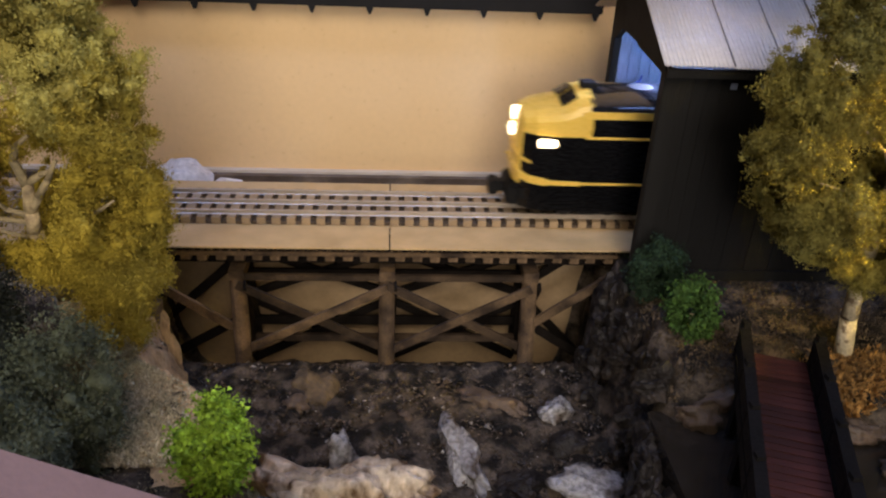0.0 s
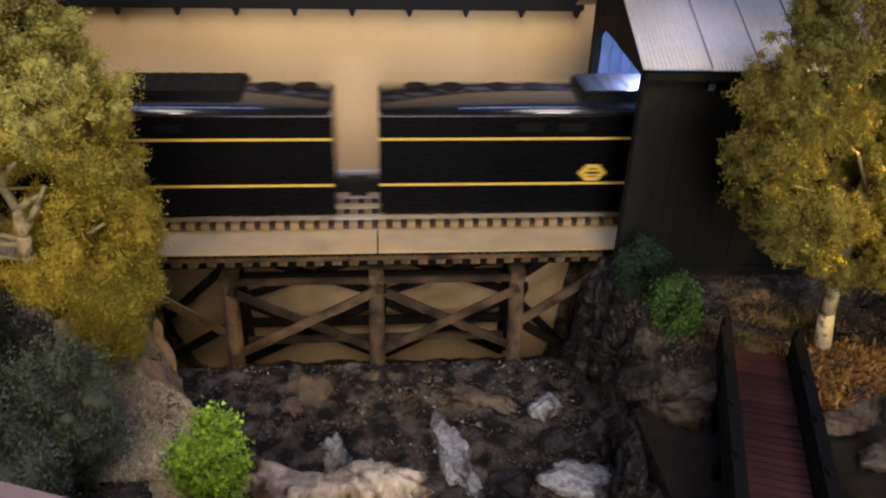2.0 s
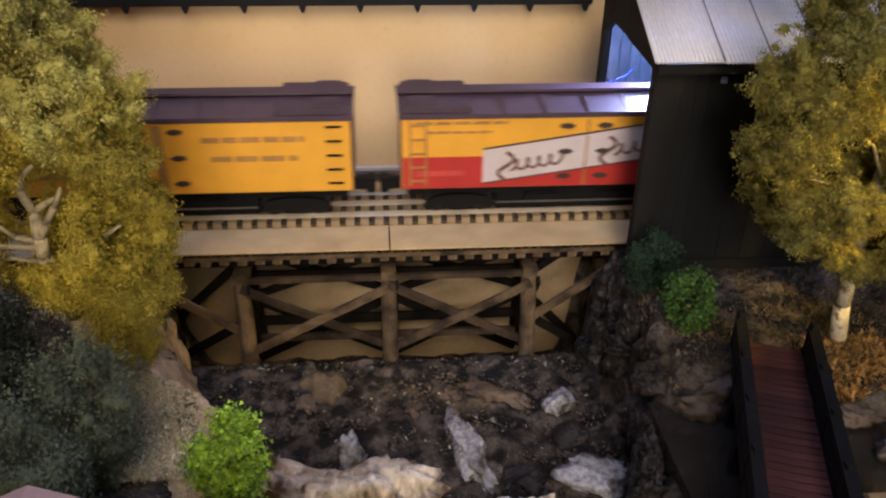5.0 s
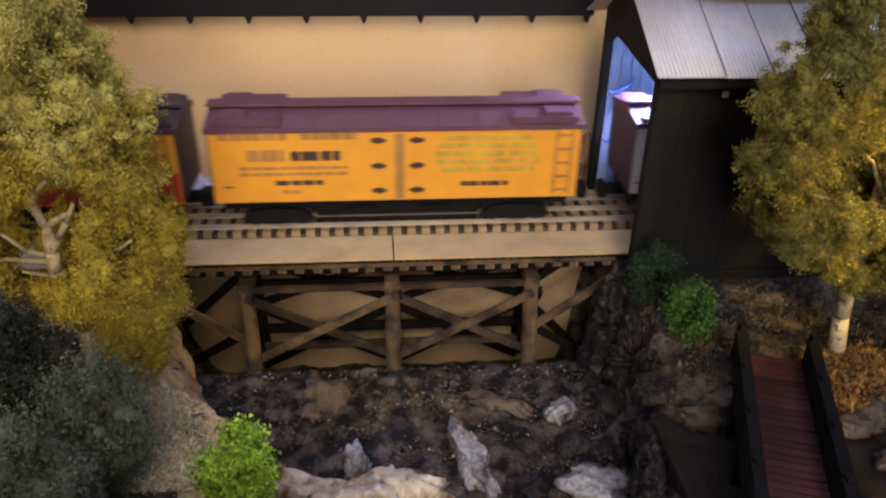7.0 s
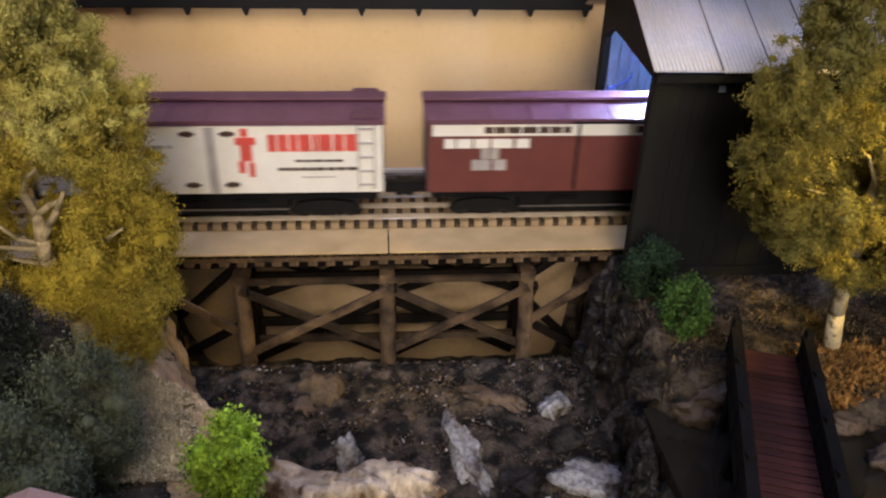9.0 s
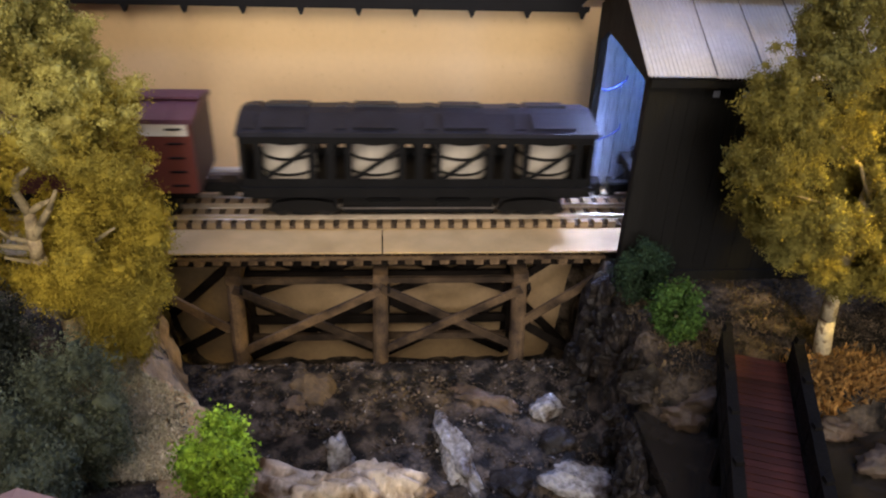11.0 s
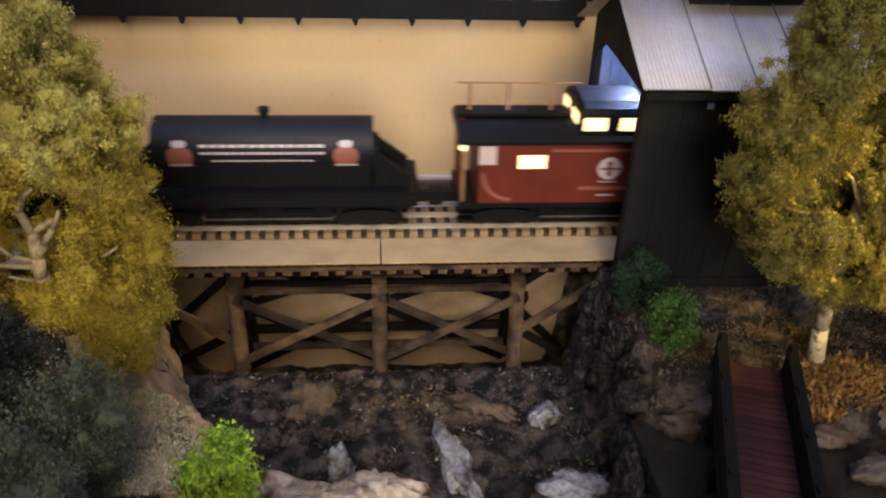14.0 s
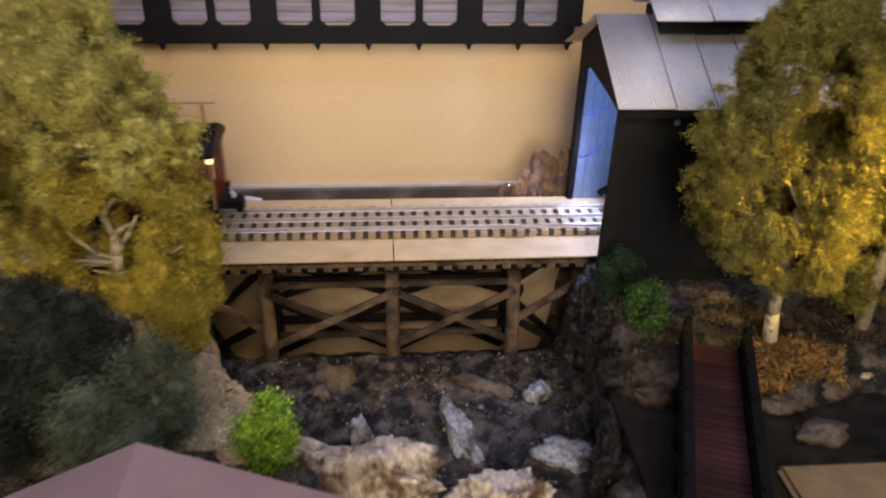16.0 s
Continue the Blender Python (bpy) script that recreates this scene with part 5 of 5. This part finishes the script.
def build_reefers():
    t = car("refrigerator_car", 0.884, "yellow wooden refrigerator car with a maroon roof", "freight car")
    house_car(t, 0.262, "reeferyellow", "darkpurple")
    ice_hatches(t, 0.262, "darkpurple")
    reefer_door(t, "reeferyellow")
    for k, (a, c, z, hh, w) in enumerate(((-0.105, -0.040, 0.072, 0.003, 4), (-0.112, -0.030, 0.060, 0.0035, 5), (-0.105, -0.038, 0.050, 0.0025, 5), (-0.105, -0.04, 0.041, 0.005, 3), (0.03, 0.10, 0.066, 0.004, 4), (0.035, 0.095, 0.052, 0.004, 4))):
        part("lettering", bars(B(), a, c, z, z + hh, w, k), M["fadedink"], t, kind="stuff")

    t = car("refrigerator_car", 1.1795, "yellow and red refrigerator car with a slanted pale signboard", "freight car")
    house_car(t, 0.259, "reeferyellow", "darkpurple", split=("red", 0.0525), ladder="fadedink")
    ice_hatches(t, 0.262, "darkpurple")
    bm = prism(B(), [(-0.072, 0.0320), (0.069, 0.0520), (0.069, 0.0785), (-0.072, 0.0580)], "y", -W - 0.0007, -W + 0.0004)
    prism(bm, [(-0.069, 0.0520), (0.072, 0.0320), (0.072, 0.0580), (-0.069, 0.0785)], "y", W - 0.0004, W + 0.0007)
    sg = part("signboard", bm, M["pinkwhite"], t, "slanted pale signboard with dark edges")
    bm = B()
    for y in (-W - 0.0008, W + 0.0008):
        s = 1 if y < 0 else -1
        beam(bm, (-0.072 * s, y, 0.0582), (0.069 * s, y, 0.0787), 0.0006, 0.0012)
        beam(bm, (-0.072 * s, y, 0.0320), (0.069 * s, y, 0.0520), 0.0006, 0.0008)
    part("sign_edge", bm, M["ink"], sg)
    # a sweeping emblem: looped brush strokes with a tall one at the head of each half
    bm = B()
    for x0, x1, loops in ((-0.052, -0.016, 4.5), (0.022, 0.060, 4.0)):
        last = None
        n = int(loops * 14)
        for i in range(n + 1):
            u = i / n
            a = u * loops * 2 * math.pi
            x = x0 + (x1 - x0) * u + 0.0022 * math.sin(a)
            z = 0.0455 + (x + 0.060) * 0.142 - 0.0012 - 0.0042 * math.cos(a)
            p = Vector((x, -W - 0.0009, z))
            if last is not None:
                beam(bm, last, p, 0.0006, 0.0018)
            last = p
    for x0 in (-0.063, 0.010):
        zc = 0.0455 + (x0 + 0.060) * 0.142
        pts = [Vector((x0 + 0.0075 + 0.0055 * math.sin(k * 0.62), -W - 0.0009, zc + 0.0105 - k * 0.0021)) for k in range(11)]
        for p, q in zip(pts, pts[1:]):
            beam(bm, p, q, 0.0006, 0.0026)
    part("sign_stroke", bm, M["scriptink"], sg, kind="stuff")
    reefer_door(t, None)
    for k, (a, c, z, hh, w, m) in enumerate(((-0.120, -0.055, 0.0765, 0.0022, 6, "fadedink"), (-0.112, -0.066, 0.0700, 0.0018, 5, "fadedink"), (0.077, 0.112, 0.0775, 0.0022, 4, "fadedink"), (0.077, 0.112, 0.0705, 0.0018, 5, "fadedink"),
                                             (0.070, 0.112, 0.0465, 0.0012, 6, "redink"), (0.086, 0.112, 0.038, 0.0050, 3, "redink"), (-0.120, -0.085, 0.038, 0.004, 4, "redink"))):
        part("lettering", bars(B(), a, c, z, z + hh, w, 20 + k, 0.0006), M[m], t, kind="stuff")

    t = car("refrigerator_car", 1.4605, "orange-yellow refrigerator car with a purple-maroon roof", "freight car")
    house_car(t, 0.259, "reeferorange", "purple", ladder="fadedink")
    ice_hatches(t, 0.259, "purple")
    reefer_door(t, "reeferorange")
    for k, (a, c, z, hh, w, m) in enumerate(((-0.122, -0.075, 0.0755, 0.0045, 6, "fadedink"), (-0.066, -0.028, 0.0755, 0.0045, 5, "fadedink"), (-0.104, -0.078, 0.0600, 0.0085, 3, "fadedink"), (-0.074, -0.039, 0.0600, 0.0070, 3, "ink"),
                                             (-0.110, -0.034, 0.0535, 0.0022, 9, "fadedink"), (-0.110, -0.034, 0.0490, 0.0022, 8, "fadedink"), (-0.086, -0.052, 0.0415, 0.0035, 4, "ink"), (-0.082, -0.068, 0.0350, 0.0025, 2, "fadedink"),
                                             (-0.122, -0.115, 0.0400, 0.0010, 1, "ink"), (0.045, 0.080, 0.0385, 0.0035, 4, "ink"), (-0.018, 0.016, 0.0805, 0.0012, 6, "fadedink"))):
        part("lettering", bars(B(), a, c, z, z + hh, w, 40 + k), M[m], t, kind="stuff")
    bm = B()
    for z, a, c in ((0.0755, 0.034, 0.096), (0.0700, 0.029, 0.100), (0.0640, 0.027, 0.102), (0.0580, 0.027, 0.102), (0.0520, 0.031, 0.098)):
        bars(bm, a, c, z - 0.0022, z + 0.0014, 5, int(z * 1e5))
    part("emblem", bm, M["greenink"], t, "faded olive round emblem", kind="stuff")

    t = car("refrigerator_car", 1.7500, "white refrigerator car with a maroon roof and red lettering", "freight car")
    house_car(t, 0.238, "white", "purple", ridge=0.0910, eave=0.0825, z0=0.0290, ladder="greyink")
    ice_hatches(t, 0.238, "purple", ridge=0.0910, eave=0.0825, big=False)
    reefer_door(t, "white", 2)
    for k, (a, c, z, hh, w, m) in enumerate(((-0.112, -0.024, 0.0640, 0.0022, 10, "greyink"), (-0.095, -0.03, 0.0590, 0.0012, 12, "greyink"), (-0.078, -0.040, 0.0430, 0.0050, 5, "greyink"), (-0.116, -0.109, 0.0375, 0.0010, 1, "ink"),
                                             (0.040, 0.104, 0.0610, 0.0125, 9, "redink"), (0.058, 0.092, 0.0530, 0.0018, 5, "ink"), (0.046, 0.102, 0.0465, 0.0024, 9, "ink"), (0.062, 0.086, 0.0410, 0.0010, 5, "greyink"))):
        part("lettering", bars(B(), a, c, z, z + hh, w, 60 + k), M[m], t, kind="stuff")
    bm = B()
    for a, c, z0, z1 in ((0.022, 0.027, 0.072, 0.078), (0.018, 0.032, 0.066, 0.0715), (0.021, 0.029, 0.054, 0.066), (0.019, 0.0235, 0.045, 0.054), (0.026, 0.030, 0.042, 0.053)):
        art(bm, a, c, z0, z1)
    part("emblem", bm, M["redink"], t, "plain red upright emblem", kind="stuff")


def build_boxcar():
    t = car("boxcar", 2.030, "dark red boxcar with a white band and maroon roof", "freight car")
    house_car(t, 0.258, "boxred", "purple", ridge=0.0905, eave=0.0825)
    sides("band", -0.1265, 0.1265, 0.0715, 0.0805, M["white"], t, 0.0004, "white band below the roof")
    sides("door", -0.022, 0.046, 0.0300, 0.0712, M["boxred"], t, 0.0012)
    sides("door_rail", -0.028, 0.080, 0.0808, 0.0822, M["flatblack"], t, 0.0018)
    for x in (-0.024, 0.046):
        sides("door_edge", x, x + 0.002, 0.0300, 0.0800, M["flatblack"], t, 0.0014)
    for k, (a, c, z, hh, w, m) in enumerate(((-0.090, -0.028, 0.0735, 0.0048, 7, "ink"), (0.018, 0.060, 0.0735, 0.0048, 6, "ink"), (-0.118, -0.056, 0.0625, 0.0068, 5, "white"), (-0.092, -0.078, 0.0540, 0.0080, 2, "greyink"), (-0.098, -0.072, 0.0455, 0.0080, 2, "greyink"))):
        part("lettering", bars(B(), a, c, z, z + hh, w, 80 + k, 0.0007), M[m], t, kind="stuff")


def build_vat_car():
    t = car("vat_car", 2.315, "black covered vat car with four cream wooden vats", "freight car")
    L, h = 0.252, 0.126
    part("floor", box(B(), -h, h, -W, W, 0.0270, 0.0330, 0.0006), M["flatblack"], t)
    rf = part("roof", prism(B(), [(-W - 0.001, 0.0715), (-W - 0.001, 0.0745), (-0.006, 0.0800), (0.006, 0.0800), (W + 0.001, 0.0745), (W + 0.001, 0.0715)], "x", -h - 0.001, h + 0.001), M["vatroof"], t)
    for i in range(4):
        x = -0.0945 + i * 0.063
        for s in (-1, 1):
            part("roof_hatch", beam(B(), (x, s * 0.027, 0.0764), (x, s * 0.007, 0.0806), 0.030, 0.0022), M["vatroof"], rf)
            part("roof_slat", beam(B(), (x - 0.024, s * 0.027, 0.0760), (x - 0.024, s * 0.007, 0.0802), 0.008, 0.0014), M["vatroof"], rf)
        v = part("vat", rod(B(), (x, 0, 0.033), (x, 0, 0.0715), 0.0200, 0.0190, 28), M["vat"], t, "cream staved vat with dark hoops", smooth=False)
        for z in (0.038, 0.050, 0.062):
            part("hoop", rod(B(), (x, 0, z - 0.001), (x, 0, z + 0.001), 0.0204, seg=28), M["flatblack"], v)
    for i in range(5):
        x = -0.126 + i * 0.063
        for s in (-1, 1):
            for a, c in ((-0.0150, -0.0105), (-0.0030, 0.0030), (0.0105, 0.0150)):
                if -h <= x + a and x + c <= h:
                    part("side_post", box(B(), x + a, x + c, s * 0.0285 - 0.0015, s * 0.0285 + 0.0015, 0.033, 0.0718), M["flatblack"], t)
            if i < 4:
                part("diagonal", beam(B(), (x + 0.012, s * 0.029, 0.036), (x + 0.051, s * 0.029, 0.064), 0.0012, 0.0030), M["flatblack"], t)
                part("panel", box(B(), x + 0.003, x + 0.060, s * 0.0288 - 0.0006, s * 0.0288 + 0.0006, 0.0330, 0.0390), M["flatblack"], t)
                part("panel", box(B(), x + 0.003, x + 0.060, s * 0.0288 - 0.0006, s * 0.0288 + 0.0006, 0.0660, 0.0718), M["flatblack"], t)
    for s in (-1, 1):
        part("car_end", box(B(), min(s * h, s * (h - 0.003)), max(s * h, s * (h - 0.003)), -0.027, 0.027, 0.033, 0.0718), M["flatblack"], t)
    sides("side_sill", -h, h, 0.0255, 0.0330, M["flatblack"], t, 0.001)
    running_gear(t, L, h - 0.042)


def build_tank_car(middle, colour, label, style):
    t = car("tank_car", middle, label, "freight car")
    L, h, half = 0.220, 0.110, 0.0775
    part("deck", box(B(), -h, h, -W + 0.001, W - 0.001, 0.0285, 0.0370, 0.0006), M["flatblack"], t)
    zc, r = 0.0632, 0.0203
    tank = part("tank", rod(B(), (-half, 0, zc), (half, 0, zc), r, seg=40), M[colour], t, smooth=False)
    bmd = rod(B(), (0, 0, zc + r - 0.002), (0, 0, zc + r + 0.0055), 0.0028, 0.0028, 12)
    rod(bmd, (0, 0, zc + r + 0.0035), (0, 0, zc + r + 0.0070), 0.0042, 0.0040, 12)
    part("filler_cap", bmd, M["orangepost" if style else "flatblack"], tank)
    for s in (-1, 1):
        for y in (-0.016, 0.016):
            bm = prism(B(), [(s * half, 0.037), (s * (half + 0.026), 0.037), (s * (half + 0.026), 0.045), (s * (half + 0.006), 0.060), (s * half, 0.066)], "y", y - 0.002, y + 0.002)
            part("end_bracket", bm, M["flatblack"], t)
        part("end_bulkhead", box(B(), min(s * (half + 0.001), s * (half + 0.004)), max(s * (half + 0.001), s * (half + 0.004)), -0.019, 0.019, 0.037, 0.064), M["flatblack"], t)
        br = rod(B(), (s * (h - 0.003), -0.020, 0.037), (s * (h - 0.003), -0.020, 0.066), 0.0013, seg=8)
        rod(br, (s * (h - 0.003), -0.020, 0.0655), (s * (h - 0.003), -0.020, 0.0675), 0.0048, seg=14)
        if s < 0:
            part("brake_wheel", br, M["orangepost"], t)
        else:
            br.free()
    for x in (-0.055, 0, 0.055):
        part("saddle", box(B(), x - 0.010, x + 0.010, -0.019, 0.019, 0.037, 0.050), M["flatblack"], t)

    if not style:
        part("tank_cradle", box(B(), -half + 0.002, half - 0.002, -0.0185, 0.0185, 0.0372, 0.0560), M["flatblack"], t)

    def curved(x0, x1, a0, a1, lift, m, name, round_ends=0.0):
        """A patch on the barrel's near and far side between two angles."""
        bm = B()
        for s in (-1, 1):
            rows = []
            for i in range(9):
                a = radians(a0 + (a1 - a0) * i / 8)
                k = abs(i / 4 - 1)
                ins = round_ends * (1 - math.sqrt(max(0, 1 - k * k)))
                y, z = s * (r + lift) * math.cos(a), zc + (r + lift) * math.sin(a)
                rows.append((bm.verts.new((x0 + ins, y, z)), bm.verts.new((x1 - ins, y, z))))
            for (a, b), (c, d) in zip(rows, rows[1:]):
                bm.faces.new([a, b, d, c])
        bmesh.ops.recalc_face_normals(bm, faces=bm.faces)
        return part(name, bm, M[m], tank, kind="stuff" if name in ("lettering", "bottle_emblem") else "")

    if style:
        curved(-0.062, 0.062, -27, 27, 0.0003, "ink", "label_edge", 0.009)
        curved(-0.060, 0.060, -22, 22, 0.0006, "red", "label_panel", 0.0085)
        for x0, x1, a0, a1 in ((-0.050, -0.046, -5, 5), (-0.045, -0.041, -5, 5), (0.042, 0.052, -3, 3)):
            curved(x0, x1, a0, a1, 0.0009, "pinkwhite", "lettering")
        data = bpy.data.curves.new("lettering", "FONT")
        data.body, data.size, data.extrude = "VINEGAR", 1.0, 0.0003
        data.align_x, data.align_y = "CENTER", "CENTER"
        data.materials.append(M["pinkwhite"])
        word = new("lettering", data)
        word.parent = tank
        tilt = radians(0.5)
        high = r * radians(17) / 0.70
        data.size, data.extrude = high, 0.0003
        word.location = (0.001, -(r + 0.0010) * math.cos(tilt), zc + (r + 0.0010) * math.sin(tilt))
        word.rotation_euler = (radians(90) - tilt, 0, 0)
        word.scale = (0.068 / (high * 4.6), 1, 1)
        tagged(word, "pale block lettering")
    else:
        for s in (-0.058, 0.058):
            curved(s - 0.009, s + 0.009, -24, 14, 0.0005, "dullpink", "bottle_emblem", 0.004)
            curved(s - 0.005, s + 0.005, 14, 28, 0.0005, "pinkwhite", "bottle_emblem", 0.002)
            curved(s - 0.008, s + 0.008, -30, -22, 0.0006, "pinkwhite", "bottle_emblem")
        for a0, a1, w0, n in ((14, 20, 0.044, 13), (0, 5, 0.044, 16), (-16, -12, 0.036, 14)):
            for i in range(n):
                x = -w0 + 2 * w0 * i / n
                curved(x, x + 2 * w0 / n * 0.82, a0, a1, 0.0005, "pinkwhite", "lettering")
    sides("side_sill", -h, h, 0.0260, 0.0340, M["flatblack"], t, 0.0006, y=-W + 0.001)
    sides("grab_rail", -0.022, 0.022, 0.0300, 0.0310, M["steel"], t, 0.0016, y=-W + 0.001)
    running_gear(t, L, h - 0.036)


def build_caboose():
    t = car("caboose", 3.0775, "dark red caboose with lit windows and a roof cupola", "caboose")
    L, h = 0.217, 0.1085
    bd = h - 0.014
    part("body", box(B(), -bd, bd, -W, W, 0.0275, 0.0765, 0.0006), M["caboosered"], t)
    part("platform", box(B(), -h, h, -W, W, 0.0240, 0.0280, 0.0004), M["flatblack"], t)
    rf = part("roof", prism(B(), [(-W - 0.002, 0.0745), (-W - 0.002, 0.0770), (-0.018, 0.0855), (0, 0.0870), (0.018, 0.0855), (W + 0.002, 0.0770), (W + 0.002, 0.0745)], "x", -h - 0.001, h + 0.001), M["flatblack"], t)
    part("roof_walk", box(B(), -h - 0.001, -0.026, -0.009, 0.009, 0.0875, 0.0895), M["flatblack"], rf)
    part("roof_walk", box(B(), 0.026, h + 0.001, -0.009, 0.009, 0.0875, 0.0895), M["flatblack"], rf)
    cu = part("cupola", loft(B(), [(x, arch(hw, 0.080, 0.0945, zt)) for x, hw, zt in ((-0.024, 0.0270, 0.1015), (-0.0215, 0.0275, 0.1045), (0.0215, 0.0275, 0.1045), (0.024, 0.0270, 0.1015))]), M["flatblack"], t, "black rounded cupola with lit windows")
    for s in (-1, 1):
        for x in (-0.0215, 0.0045):
            part("window", box(B(), x, x + 0.017, s * 0.0277 - 0.0004, s * 0.0277 + 0.0004, 0.0838, 0.0930, 0.0003), M["lit"], cu, "glowing cupola window")
        for x in (-0.0248, 0.0248):
            part("window", box(B(), x - 0.0004, x + 0.0004, min(s * 0.006, s * 0.022), max(s * 0.006, s * 0.022), 0.0865, 0.0940), M["lit"], cu, "glowing cupola window")
    for s in (-1, 1):
        for x0 in (-0.0665, 0.0455):
            w = part("window", box(B(), x0, x0 + 0.0205, s * W - 0.0006, s * W + 0.0006, 0.0560, 0.0662), M["lit"], t, "glowing side window")
            bm = box(B(), x0 - 0.0015, x0 + 0.022, s * W - 0.0009, s * W + 0.0009, 0.0545, 0.0559)
            box(bm, x0 - 0.0015, x0 + 0.022, s * W - 0.0009, s * W + 0.0009, 0.0663, 0.0677)
            part("window_frame", bm, M["caboosered"], w)
        part("end_panel", box(B(), -bd - 0.0004, -bd + 0.012, s * W - 0.0006, s * W + 0.0006, 0.059, 0.073), M["pinkwhite"], t)
        part("end_panel", box(B(), bd - 0.012, bd + 0.0004, s * W - 0.0006, s * W + 0.0006, 0.059, 0.073), M["pinkwhite"], t)
        e = part("emblem", rod(B(), (0.001, s * W - 0.0005, 0.0555), (0.001, s * W + 0.0005, 0.0555), 0.0088, seg=26), M["pinkwhite"], t, "round pale emblem")
        bm = box(B(), -0.006, 0.008, s * W - 0.0008, s * W + 0.0008, 0.0548, 0.0562)
        box(bm, -0.0005, 0.0025, s * W - 0.0008, s * W + 0.0008, 0.0500, 0.0612)
        part("emblem_bar", bm, M["caboosered"], e)
        for sx in (-1, 1):
            bm = B()
            for k in range(7):
                a0, a1 = radians(k * 13), radians((k + 1) * 13)
                cx, cz, rr = sx * (bd - 0.024), 0.052, 0.021
                beam(bm, (cx + sx * rr * math.cos(a0), s * (W + 0.0004), cz - rr * math.sin(a0)), (cx + sx * rr * math.cos(a1), s * (W + 0.0004), cz - rr * math.sin(a1)), 0.0008, 0.0026)
            part("curved_stripe", bm, M["dullpink"], t)
    for k, (a, c, z, hh, w, m) in enumerate(((-0.042, 0.040, 0.0685, 0.0022, 18, "dullpink"), (-0.006, 0.008, 0.0445, 0.0010, 2, "pinkwhite"), (-0.020, 0.022, 0.0385, 0.0026, 8, "dullpink"), (-0.006, 0.008, 0.0335, 0.0012, 3, "pinkwhite"))):
        part("lettering", bars(B(), a, c, z, z + hh, w, 90 + k), M[m], t, kind="stuff")
    # end rails, ladders and roof handrails
    for sx in (-1, 1):
        for sy in (-1, 1):
            part("end_post", rod(B(), (sx * (h - 0.003), sy * 0.026, 0.028), (sx * (h - 0.003), sy * 0.026, 0.0755), 0.0011, seg=8), M["orangepost"], t)
            bm = B()
            for k in range(3):
                box(bm, min(sx * (h - 0.012), sx * h), max(sx * (h - 0.012), sx * h), min(sy * 0.022, sy * 0.030), max(sy * 0.022, sy * 0.030), 0.013 + k * 0.005, 0.0142 + k * 0.005)
            part("step", bm, M["flatblack"], t)
        bm = B()
        for z in (0.040, 0.048):
            part("end_rail", rod(B(), (sx * (h - 0.003), -0.026, z), (sx * (h - 0.003), 0.026, z), 0.0008, seg=6), M["caboosered"], t)
        for y in (-0.012, -0.004, 0.004, 0.012):
            part("ladder_rail", rod(B(), (sx * (h - 0.002), y, 0.028), (sx * (h - 0.002), y, 0.088), 0.0008, seg=6), M["caboosered"], t)
        part("marker_lamp", rod(B(), (sx * (h - 0.002), -0.029, 0.0705), (sx * (h - 0.002), -0.029, 0.0765), 0.0030, seg=12), M["lit"], t, "glowing marker lamp")
        bm = B()
        for x in (0.040, 0.072, 0.100):
            rod(bm, (sx * x, 0, 0.084), (sx * x, 0, 0.1095), 0.0013, seg=6)
        rod(bm, (sx * 0.020, 0, 0.1095), (sx * 0.110, 0, 0.1095), 0.0007, seg=6)
        part("roof_handrail", bm, M["orangepost"], t)
    part("smokestack", rod(B(), (0.041, -0.010, 0.085), (0.041, -0.010, 0.0965), 0.0018, seg=10), M["flatblack"], t)
    running_gear(t, L, h - 0.036)


diesel(0.2375, True)
diesel(0.5645, False)
build_reefers()
build_boxcar()
build_vat_car()
build_tank_car(2.587, "cream", "cream-yellow tank car with a red label panel", True)
build_tank_car(2.830, "tankblack", "black tank car with pale lettering and bottle emblems", False)
build_caboose()


def motions():
    for ob, middle in CARS:
        walk(ob, [(t, pose(middle - SPEED * t, YT, 0.0041)) for t in (0, 4, 8, 12, 16)])


motions()
